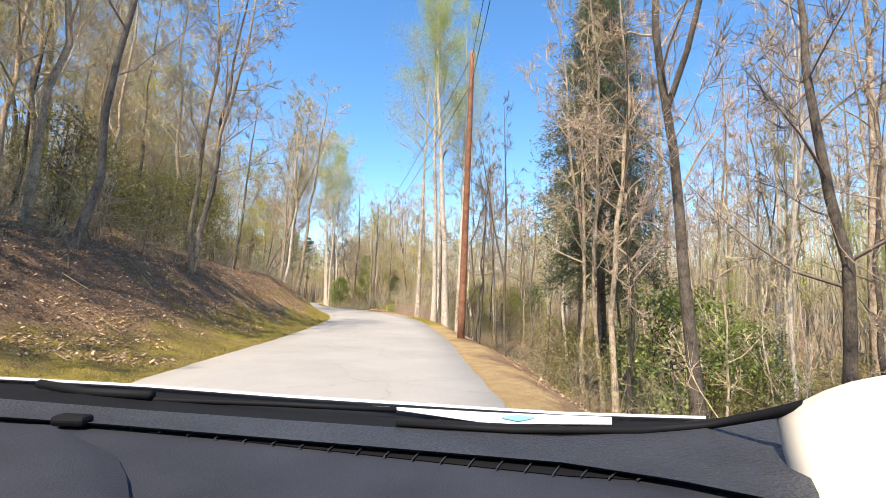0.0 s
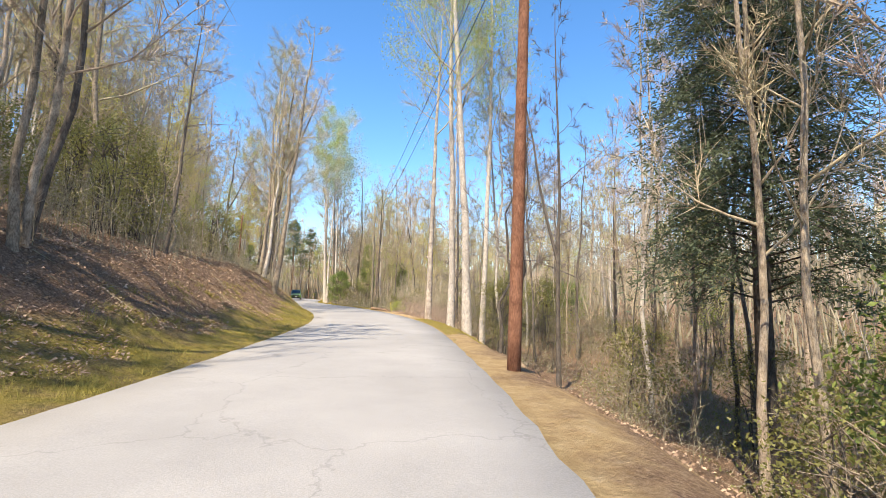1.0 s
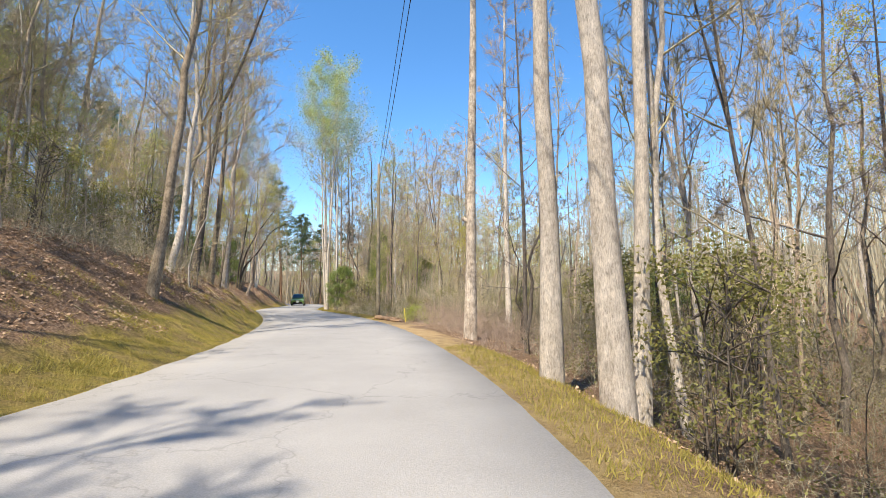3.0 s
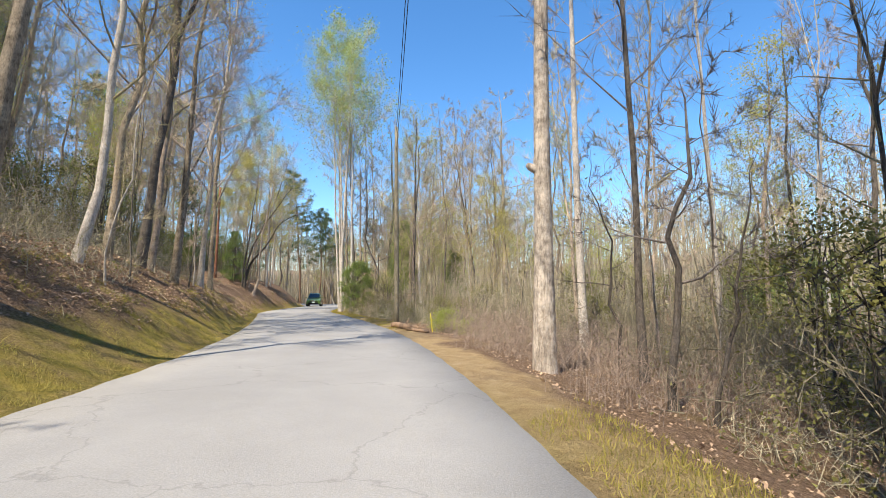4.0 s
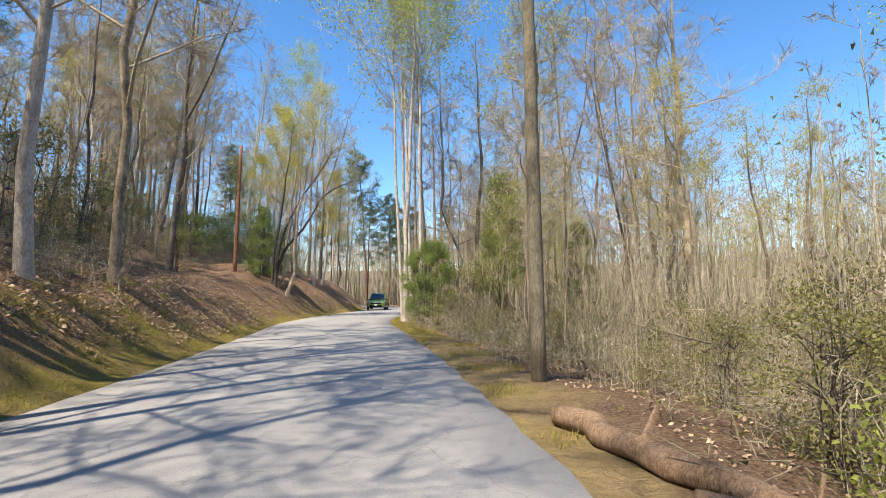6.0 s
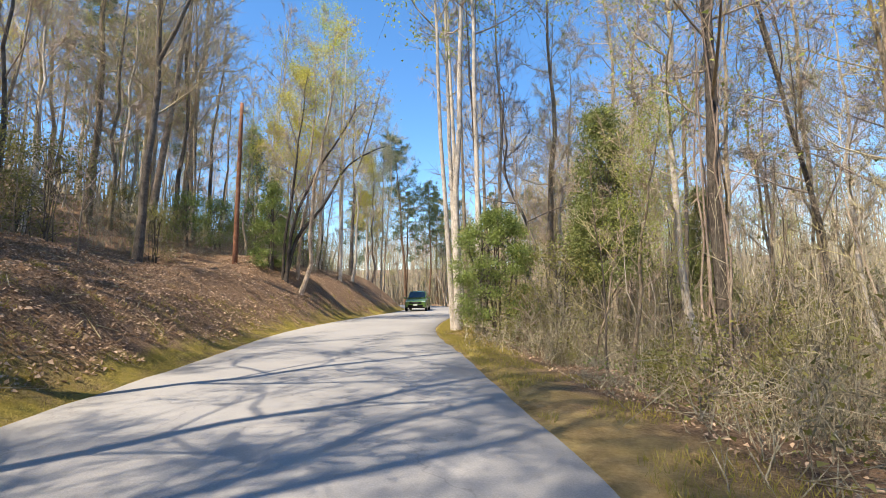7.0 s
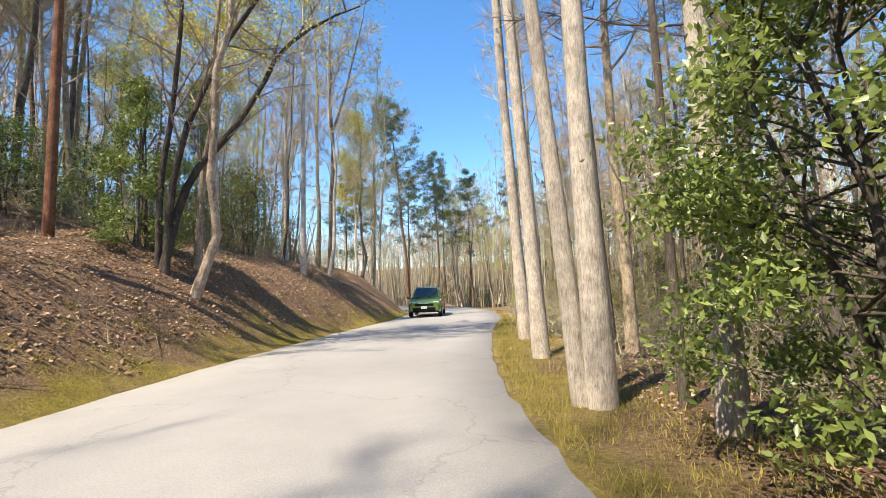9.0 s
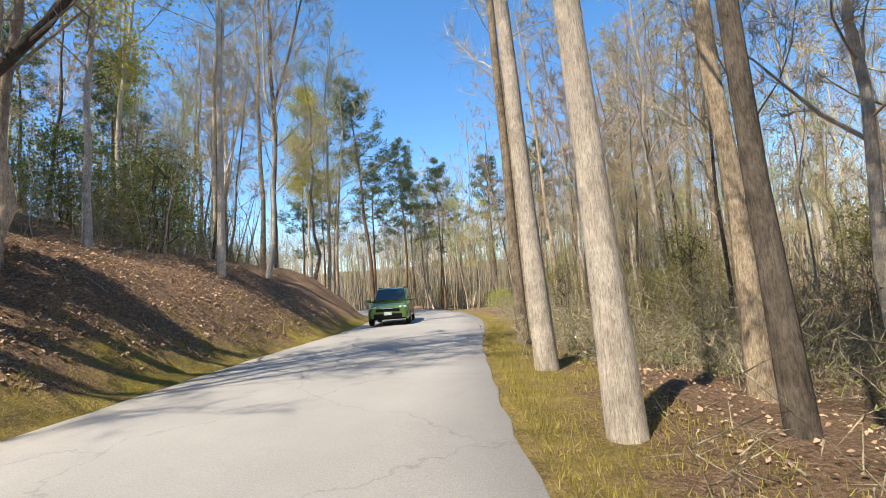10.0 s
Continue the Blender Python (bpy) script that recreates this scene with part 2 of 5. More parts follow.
def land(xy):
    """Height of the ground at places (n, 2)."""
    xy = np.atleast_2d(np.asarray(xy, float))
    s, l = beside(xy)
    x, y = xy.T
    bank = np.interp(s, [-20, 5, 20, 32, 45, 62, 70, 80, 110], [2.3, 2.2, 2.3, 2.5, 2.6, 2.1, 2.05, 2.5, 2.4])
    u = -l - HALF
    rise = np.array([1.6, 3.0, 5.4, 9.5, 20])
    gentle = np.interp(u, [0, 0.5, 1.4, 2.6, 4.2, 9, 19, 40, 90, 300], [0, 0.02, 0.13, 0.4, 1, *rise])
    steep = np.interp(u, [0, 0.35, 0.9, 1.7, 2.8, 4.2, 9, 19, 40, 90, 300], [0, 0.03, 0.24, 0.55, 0.86, 1.08, *rise])
    cut = np.clip((s - 30) / 18, 0, 1)
    left = (gentle * (1 - cut) + steep * cut) * bank
    drop = np.interp(s, [-20, 10, 30, 38, 44, 60, 80, 110], [3.2, 3.0, 2.6, 1.0, 0.7, 0.8, 0.6, 0.5])
    w = l - HALF
    right = -drop * np.interp(w, [0, 0.9, 1.4, 4.0, 8.0, 20, 45], [0, 0.01, 0.08, 0.62, 0.95, 1.1, 0.9])
    right = right + np.interp(w, [20, 50, 100, 150, 300, 900], [0, 2.8, 9, 14, 24, 55])
    z = np.where(l < -HALF, left, np.where(l > HALF, right, 0.0))
    rough = np.clip(np.abs(l) - HALF - 0.8, 0, 1.5) / 1.5
    lumps = 1 + 1.1 * cut * (l < 0)
    z = z + rough * (lumps * (0.16 * uneven(x, y, 2.7) + 0.10 * uneven(x + 31, y, 1.1)) + 0.26 * uneven(x, y + 57, 9))
    return np.where(np.abs(l) < HALF + 0.15, z - 0.03, z)


def height(x, y):
    return float(land([(x, y)])[0])


def spread(lo, a, b, hi, fine, grow=1.12):
    mid = np.arange(a, b + 1e-6, fine)
    out, step = [], fine
    p = b
    while p < hi:
        step *= grow
        p += step
        out.append(p)
    back, step, p = [], fine, a
    while p > lo:
        step *= grow
        p -= step
        back.append(p)
    return np.r_[back[::-1], mid, out]


def mesh_object(name, verts, faces, mat, parent=None, smooth=True, label=""):
    me = bpy.data.meshes.new(name)
    me.from_pydata([tuple(v) for v in verts], [], [tuple(f) for f in faces])
    if smooth:
        me.polygons.foreach_set("use_smooth", [True] * len(me.polygons))
    me.materials.append(mat)
    ob = new(name, me)
    if parent:
        ob.parent = parent
    if label:
        tagged(ob, label)
    return ob


def fast_mesh(name, verts, faces, mat, smooth=False):
    """A mesh from arrays: verts (n, 3) and faces (m, k), all with k corners."""
    verts, faces = np.asarray(verts, np.float32), np.asarray(faces, np.int32)
    me = bpy.data.meshes.new(name)
    me.vertices.add(len(verts))
    me.vertices.foreach_set("co", verts.ravel())
    k = faces.shape[1]
    me.loops.add(faces.size)
    me.loops.foreach_set("vertex_index", faces.ravel())
    me.polygons.add(len(faces))
    me.polygons.foreach_set("loop_start", np.arange(0, faces.size, k, dtype=np.int32))
    me.polygons.foreach_set("loop_total", np.full(len(faces), k, np.int32))
    if smooth:
        me.polygons.foreach_set("use_smooth", np.ones(len(faces), bool))
    me.materials.append(mat)
    me.update(calc_edges=True)
    return me


xs = spread(-700, -50, 18, 700, 0.5)
ys = spread(-500, -4, 108, 900, 0.5)
gx, gy = np.meshgrid(xs, ys)
flat = np.c_[gx.ravel(), gy.ravel()]
gz = land(flat)
nx, ny = len(xs), len(ys)
idx = np.arange(nx * ny).reshape(ny, nx)
quads = np.stack([idx[:-1, :-1], idx[:-1, 1:], idx[1:, 1:], idx[1:, :-1]], -1).reshape(-1, 4)
ground_mesh = fast_mesh("ground", np.c_[flat, gz], quads, GROUND, True)
gs, gl = beside(flat)
ground_mesh.attributes.new("lateral", "FLOAT", "POINT").data.foreach_set("value", np.where(gl < -HALF - 0.35, gl + np.interp(gs, [0, 45, 64], [0.6, 0.2, -0.9]), gl).astype(np.float32))
clay = np.interp(gs, [-20, 24, 30, 33, 38, 46, 50, 58, 64], [1, 0.95, 0.5, 0.5, 1, 1, 0.6, 0.55, 0.15])
ground_mesh.attributes.new("clay", "FLOAT", "POINT").data.foreach_set("value", clay.astype(np.float32))
ground = tagged(new("ground", ground_mesh), "wooded ground with leaf litter, mossy verge and clay shoulder", "ground", kind="structure")

# the road: a slab with ragged edges, slightly crowned
rows_n = len(MID)
across = np.array([-1, -0.99, -0.6, -0.2, 0.2, 0.6, 0.99, 1.0])
rag = np.c_[wobble(MID[:, 0] * 3, MID[:, 1] * 3, 2.0) * 0.05, wobble(MID[:, 0] * 3, MID[:, 1] * 3, 1.7, 4) * 0.06]
rv = []
for i in range(rows_n):
    for j, f in enumerate(across):
        side = HALF * f + (rag[i, 0] if f < -0.9 else rag[i, 1] if f > 0.9 else 0)
        z = -0.06 if abs(f) == 1 else 0.025 + 0.03 * (1 - f * f)
        rv.append((*(MID[i] + RIGHT[i] * side), z))
k = len(across)
rf = [(i * k + j, i * k + j + 1, (i + 1) * k + j + 1, (i + 1) * k + j) for i in range(rows_n - 1) for j in range(k - 1)]
tagged(new("road", fast_mesh("road", rv, rf, ROADMAT, True)), "sun-bleached grey narrow asphalt road, uneven edges", "road", kind="structure")


# ---- growing trees ----
class Wood:
    """Gathers tubes, cones and leaves as triangles and quads."""

    def __init__(self):
        self.v, self.f, self.n = [], [], 0

    def add(self, v, f):
        self.v.append(np.asarray(v, float))
        self.f.append(np.asarray(f, int) + self.n)
        self.n += len(v)

    def tube(self, pts, radii, k):
        pts = np.asarray(pts, float)
        d = np.gradient(pts, axis=0)
        d /= np.linalg.norm(d, axis=1)[:, None] + 1e-9
        ref = np.array([1.0, 0.2, 0.1]) if abs(d[0, 2]) > 0.7 else np.array([0.1, 0.2, 1.0])
        u = np.cross(d, ref)
        u /= np.linalg.norm(u, axis=1)[:, None] + 1e-9
        w = np.cross(d, u)
        an = np.arange(k) * 2 * np.pi / k
        ring = u[:, None] * np.cos(an)[None, :, None] + w[:, None] * np.sin(an)[None, :, None]
        v = pts[:, None] + ring * np.asarray(radii)[:, None, None]
        n = len(pts)
        i = np.arange(n - 1)[:, None] * k + np.arange(k)[None]
        j = np.arange(n - 1)[:, None] * k + (np.arange(k)[None] + 1) % k
        q = np.stack([i, j, j + k, i + k], -1).reshape(-1, 4)
        self.add(v.reshape(-1, 3), np.concatenate([q[:, [0, 1, 2]], q[:, [0, 2, 3]]]))

    def cones(self, a, b, r):
        """Thin three-sided cones from a to b, all at once."""
        a, b = np.asarray(a, float), np.asarray(b, float)
        r = np.broadcast_to(np.asarray(r, float), len(a))
        d = b - a
        d /= np.linalg.norm(d, axis=1)[:, None] + 1e-9
        u = np.cross(d, (0.31, 0.52, 0.79))
        u /= np.linalg.norm(u, axis=1)[:, None] + 1e-9
        w = np.cross(d, u)
        v = np.stack([a + (u * math.cos(t) + w * math.sin(t)) * r[:, None] for t in (0, 2.09, 4.19)] + [b], 1)
        i = np.arange(len(a))[:, None] * 4
        f = np.concatenate([i + [0, 1, 3], i + [1, 2, 3], i + [2, 0, 3]])
        self.add(v.reshape(-1, 3), f)

    def slivers(self, a, b, r):
        """The finest twigs: one thin triangle each."""
        a, b = np.asarray(a, float), np.asarray(b, float)
        u = np.cross(b - a, np.random.default_rng(len(a)).normal(size=(len(a), 3)))
        u *= np.broadcast_to(r, len(a))[:, None] / (np.linalg.norm(u, axis=1)[:, None] + 1e-9)
        self.add(np.stack([a - u, a + u, b], 1).reshape(-1, 3), np.arange(3 * len(a)).reshape(-1, 3))

    def leaves(self, p, length, width, rng, droop=0.0):
        """Kite-shaped leaves, each folded along its midrib."""
        n = len(p)
        d = rng.normal(size=(n, 3))
        d[:, 2] -= droop
        d /= np.linalg.norm(d, axis=1)[:, None]
        u = np.cross(d, rng.normal(size=(n, 3)))
        u /= np.linalg.norm(u, axis=1)[:, None]
        w = np.cross(d, u)
        size = rng.uniform(0.6, 1.2, n)[:, None]
        L, W = length * size, width * size
        v = np.stack([p, p + d * L * 0.5 + u * W * 0.5 + w * W * 0.15, p + d * L, p + d * L * 0.5 - u * W * 0.5 + w * W * 0.15], 1)
        i = np.arange(n)[:, None] * 4
        self.add(v.reshape(-1, 3), np.concatenate([i + [0, 1, 2], i + [0, 2, 3]]))

    def buds(self, p, size, rng):
        """Small fresh leaves, one triangle each."""
        n = len(p)
        d = rng.normal(size=(n, 3))
        d *= size / np.linalg.norm(d, axis=1)[:, None]
        u = np.cross(d, rng.normal(size=(n, 3)))
        u *= 0.4 * size / (np.linalg.norm(u, axis=1)[:, None] + 1e-9)
        self.add(np.stack([p + d, p - d * 0.3 + u, p - d * 0.3 - u], 1).reshape(-1, 3), np.arange(3 * n).reshape(-1, 3))

    def mesh(self, name, mat, smooth=False):
        return fast_mesh(name, np.concatenate(self.v), np.concatenate(self.f), mat, smooth)


def unit(v):
    return v / (np.linalg.norm(v) + 1e-9)


def grow(seed, tall, r, crown=0.45, reach=0.24, limbs=14, subs=7, twigs=9, wob=0.02, forks=0, sides=9, up=0.75, thin=1.0, bend=0.0):
    """A bare tree's trunk with limbs, its fine branches, and the tips of its twigs."""
    rng = np.random.default_rng(seed)
    trunk, fine, tips = Wood(), Wood(), []
    n = 12
    hs = np.linspace(0, 1, n) ** 0.9
    walk_ = np.cumsum(rng.normal(size=(n, 2)) * wob * tall / 4, axis=0)
    walk_ -= walk_[0]
    pts = np.c_[walk_, hs * tall]
    pts[:, 0] += bend * tall * hs ** 1.3
    rad = r * (1 - hs) ** 0.75 * 0.92 + r * 0.05
    flare = np.array([1.28, 1.03] + [1.0] * (n - 2))
    trunk.tube(np.r_[[pts[0] - (0, 0, 0.5)], pts], np.r_[rad[0] * 1.6, rad * flare], sides)
    axes = [(pts, rad)]
    for _ in range(forks):
        h = rng.uniform(0.25, 0.5)
        base = np.array([np.interp(h, hs, pts[:, c]) for c in range(3)])
        an = rng.uniform(0, 6.28)
        t = np.linspace(0, 1, 7)[:, None]
        side = np.array([math.cos(an), math.sin(an), 0]) * tall * rng.uniform(0.08, 0.16)
        fp = base + side * t ** 0.8 + np.array([0, 0, tall * (0.93 - h)]) * t + rng.normal(size=(7, 3)) * 0.1 * t
        fr = np.interp(h, hs, rad) * 0.75 * (1 - t[:, 0]) ** 0.8 + 0.01
        trunk.tube(fp, fr, 7)
        axes.append((fp, fr))
    A, B, R = [], [], []
    for ap, ar in axes:
        lo = crown if len(ap) == n else 0.3
        count = limbs if len(ap) == n else limbs // 2
        for i in range(count):
            h = lo + (0.985 - lo) * ((i + rng.uniform()) / count)
            x = np.linspace(0, 1, len(ap)) if len(ap) != n else hs
            base = np.array([np.interp(h, x, ap[:, c]) for c in range(3)])
            rb = float(np.interp(h, x, ar))
            an = i * 2.4 + rng.uniform(-0.7, 0.7)
            length = tall * reach * (1.05 - 0.75 * (h - lo) / (1 - lo)) * rng.uniform(0.55, 1.25)
            rise = up * rng.uniform(0.55, 1.5)
            d0 = unit(np.array([math.cos(an), math.sin(an), rise]))
            m = 6
            lp, p, d = [base], base, d0
            for _ in range(m - 1):
                d = unit(d + rng.normal(size=3) * 0.13 + (0, 0, 0.07))
                p = p + d * length / (m - 1)
                lp.append(p)
            lp = np.array(lp)
            lr = np.maximum(min(rb * 0.5, 0.0075 * length + 0.007) * (1 - np.linspace(0, 1, m)) ** 0.8, 0.006 * thin)
            fine.tube(lp[[0, 1, 2, 3, 5]], lr[[0, 1, 2, 3, 5]], 4)
            for j in range(subs):
                t = 0.2 + 0.8 * (j + rng.uniform()) / subs
                b = np.array([np.interp(t, np.linspace(0, 1, m), lp[:, c]) for c in range(3)])
                dd = unit(unit(lp[-1] - lp[0]) * 0.8 + rng.normal(size=3) * 0.65 + (0, 0, 0.3))
                ls = length * rng.uniform(0.22, 0.5) * (1.15 - 0.5 * t)
                mid = b + dd * ls * 0.5 + rng.normal(size=3) * ls * 0.07
                end = mid + unit(dd + rng.normal(size=3) * 0.35) * ls * 0.5
                fine.cones([b, mid - (end - mid) * 0.05], [mid + (end - mid) * 0.1, end], [0.009 * thin + 0.0015 * ls, 0.007 * thin])
                q = rng.uniform(0.15, 1.0, twigs)
                o = np.where(q[:, None] < 0.5, b + (mid - b) * q[:, None] * 2, mid + (end - mid) * (q[:, None] * 2 - 1))
                dt = dd * 0.7 + rng.normal(size=(twigs, 3)) * 0.6 + (0, 0, 0.2)
                dt /= np.linalg.norm(dt, axis=1)[:, None]
                e_ = o + dt * (ls * rng.uniform(0.3, 0.95, twigs))[:, None]
                A.append(o), B.append(e_)
                R.append(np.full(twigs, 0.008 * thin))
    A, B, R = np.concatenate(A), np.concatenate(B), np.concatenate(R)
    fine.slivers(A, B, R)
    return trunk, fine, B, rng


TEMPLATES = {}


def template(kind, name, label, category, parts):
    """Keeps the meshes of a kind of tree: a list of (part name, mesh, label)."""
    TEMPLATES.setdefault(kind, []).append((name, label, category, parts))


def plant(kind, x, y, variant=0, turn=0.0, size=1.0, lean=(0.0, 0.0), label="", z=None, group="", wide=1.0):
    name, text, category, parts = TEMPLATES[kind][variant % len(TEMPLATES[kind])]
    thing = new(name)
    z = height(x, y) - 0.05 if z is None else z
    tilt = Euler((radians(-lean[1]), radians(lean[0]), 0)).to_matrix().to_4x4()
    thing.matrix_world = Matrix.Translation((x, y, z)) @ tilt @ pose(0, 0, 0, 0, 0, turn) @ Matrix.Diagonal((size * wide, size * wide, size, 1))
    thing.empty_display_size = 0.2
    tagged(thing, label or text, category, group)
    for part_name, me, part_label in parts:
        ob = new(part_name, me)
        ob.parent = thing
        if part_label:
            tagged(ob, part_label)
    return thing


def bare(kind, seed, mat_trunk, mat_twig, name, label, leaf=None, leaf_count=0, leaf_size=0.07, low=0.5, **kw):
    trunk, fine, tips, rng = grow(seed, **kw)
    parts = [("trunk", trunk.mesh("trunk", mat_trunk, True), ""), ("crown", fine.mesh("crown", mat_twig), "")]
    if leaf:
        w = Wood()
        high = tips[tips[:, 2] > kw["tall"] * low]
        p = high[rng.integers(0, len(high), leaf_count)] + rng.normal(size=(leaf_count, 3)) * 0.3
        w.buds(p, leaf_size * 0.8, rng)
        parts.append(("foliage", w.mesh("foliage", leaf), "fresh yellow-green spring leaves"))
    template(kind, name, label, "tree", parts)


for i in range(5):
    bare("tall", 100 + i, (BARK, BARK_DARK, BARK, BARK_PALE, BARK)[i], TWIG, "bare_tree", "tall bare deciduous tree with grey bark, no leaves yet",
         tall=20 + i, r=0.19, crown=0.3 + 0.03 * i, reach=0.24, limbs=18, subs=6, twigs=26, up=0.7, forks=i % 2, wob=0.022, thin=1.25)
for i in range(5):
    bare("tall_far", 120 + i, (BARK, BARK_DARK, BARK, BARK_PALE, BARK)[i], TWIG, "bare_tree", "tall bare deciduous tree with grey bark, no leaves yet",
         tall=19 + i, r=0.18, crown=0.3 + 0.03 * i, reach=0.24, limbs=14, subs=6, twigs=22, up=0.7, wob=0.022, sides=6, thin=2.1)
for i in range(4):
    bare("mast", 140 + i, (BARK_PALE, BARK, BARK_PALE, BARK)[i], TWIG, "bare_tree", "tall straight bare tree with smooth trunk",
         tall=22, r=0.2, crown=0.5, reach=0.17, limbs=16, subs=6, twigs=26, wob=0.005, thin=1.2)
for i in range(6):
    bare("slim", 200 + i, (BARK, BARK, BARK_DARK, BARK_PALE, BARK, BARK_DARK)[i], TWIG, "slender_tree", "slender bare young tree with grey-brown bark",
         tall=12 + i, r=0.085, crown=0.25, reach=0.23, limbs=15, subs=5, twigs=25, up=0.75, wob=0.03, forks=i % 2, thin=1.2)
for i in range(4):
    bare("slim_far", 220 + i, (BARK, BARK_PALE, BARK_DARK, BARK)[i], TWIG, "slender_tree", "slender bare young tree with grey-brown bark",
         tall=12 + i, r=0.085, crown=0.25, reach=0.23, limbs=12, subs=5, twigs=22, up=0.75, wob=0.03, sides=6, thin=2.1)
for i in range(3):
    bare("haze", 260 + i, (BARK_PALE, BARK, BARK)[i], TWIG, "bare_tree", "tree with a rounded haze of fine twigs and first buds", (SPRING, YELLOW, SPRING)[i], 3200, 0.055, 0.25,
         tall=16 + i * 1.5, r=0.12, crown=0.22, reach=0.25, limbs=19, subs=7, twigs=28, wob=0.03, up=0.7, thin=1.0, sides=7)
for i in range(4):
    bare("sapling", 300 + i, (BARK, BARK_DARK, BARK_PALE, BARK)[i], TWIG, "sapling", "thin bare sapling in the undergrowth",
         tall=5 + i * 0.6, r=0.024, crown=0.15, reach=0.26, limbs=9, subs=4, twigs=16, wob=0.035, thin=0.6)
for i in range(2):
    bare("budding", 350 + i, BARK, TWIG, "budding_tree", "young tree with yellow-green spring buds", SPRING, 4600, 0.075, 0.25,
         tall=11 + i * 2, r=0.09, crown=0.3, reach=0.22, limbs=12, subs=5, twigs=20, wob=0.05)
bare("budding", 353, BARK, TWIG, "budding_tree", "young tree with pale yellow spring buds", YELLOW, 4400, 0.075, 0.3,
     tall=12, r=0.1, crown=0.35, reach=0.22, limbs=12, subs=5, twigs=20, wob=0.04)
for i in range(3):
    bare("poplar", 400 + i, BARK_PALE, TWIG, "tulip_poplar", "tall pale-barked poplar with first green leaves in its crown", SPRING, 11000, 0.11, 0.35,
         tall=25, r=0.27, crown=0.42, reach=0.23, limbs=20, subs=6, twigs=20, wob=0.012, up=0.9)
for i in range(3):
    bare("verge_poplar", 410 + i, BARK_PALE, TWIG, "tulip_poplar", "tall pale-barked poplar with first green leaves in its crown", SPRING, 6600, 0.15, 0.45,
         tall=25, r=0.14, crown=0.47, reach=0.26, limbs=22, subs=6, twigs=18, wob=0.012, up=0.6)
for i in range(2):
    bare("dark", 430 + i, BARK_DARK, TWIG_DARK, "dark_tree", "dark-barked bare tree with crooked spreading limbs",
         tall=14, r=0.13, crown=0.25, reach=0.26, limbs=14, subs=5, twigs=20, wob=0.05, up=0.45)


bare("golden", 436, BARK_PALE, TWIG, "budding_tree", "broad tree with a golden yellow spring crown", YELLOW, 14000, 0.12, 0.3,
     tall=15, r=0.13, crown=0.35, reach=0.27, limbs=16, subs=6, twigs=22, wob=0.03, up=0.7)
for i in range(2):
    bare("darkslim", 440 + i, BARK_DARK, TWIG_DARK, "dark_tree", "slim straight dark-barked bare tree",
         tall=14 + i, r=0.1, crown=0.3, reach=0.2, limbs=14, subs=5, twigs=22, wob=0.012, up=0.5, thin=1.1)
bare("forked", 447, BARK_DARK, TWIG_DARK, "forked_tree", "dark-barked tree whose trunk forks in two",
     tall=15, r=0.125, crown=0.35, reach=0.2, limbs=12, subs=5, twigs=22, wob=0.01, up=0.5, forks=1, thin=1.1)
for i in range(3):
    bare("gnarled", 450 + i, BARK_DARK, TWIG_DARK, "gnarled_tree", "small gnarled dark tree with twisted spreading limbs",
         tall=5.5 + 2 * i, r=0.07, crown=0.35, reach=0.34, limbs=9, subs=5, twigs=20, wob=0.075, up=0.35, thin=0.9)
bare("scarred", 460, BARK_SCAR, TWIG, "scarred_tree", "thick straight tree with scarred pale bark standing in brush",
     tall=24, r=0.215, crown=0.55, reach=0.2, limbs=14, subs=6, twigs=24, wob=0.003)
stub = Wood()
stub.tube([(-0.1, 0, 4.35), (-0.3, -0.02, 4.45), (-0.36, -0.03, 4.5)], [0.11, 0.085, 0.05], 8)
TEMPLATES["scarred"][0][3].append(("branch_stub", stub.mesh("branch_stub", BARK_SCAR, True), "broken-off branch stub"))
bare("vined", 465, BARK_DARK, TWIG, "vine_clad_tree", "tree wrapped in dry brown vines with first yellow-green buds", SPRING, 3600, 0.09, 0.3,
     tall=15, r=0.15, crown=0.28, reach=0.27, limbs=18, subs=6, twigs=24, wob=0.012, up=0.55, forks=1, thin=1.1)


for k in range(7):
    climb, r_ = Wood(), np.random.default_rng(480 + k)
    h = np.linspace(-0.1, 3.5 + 0.9 * k, 16)
    an = k * 0.9 + np.cumsum(r_.normal(size=16) * 0.22)
    off_ = 0.19 - 0.008 * h + 0.12 * np.abs(np.sin(h * 1.1 + k)) * (k % 2)
    p = np.c_[np.cos(an) * off_, np.sin(an) * off_, h]
    climb.tube(p, np.linspace(0.028, 0.012, 16), 5)
    o = p[r_.integers(1, 16, 60)]
    climb.slivers(o, o + r_.normal(size=(60, 3)) * (0.22, 0.22, 0.3) - (0, 0, 0.1), 0.006)
    TEMPLATES["vined"][0][3].append(("vine", climb.mesh("vine", STEM_RED), "dry brown climbing vine"))


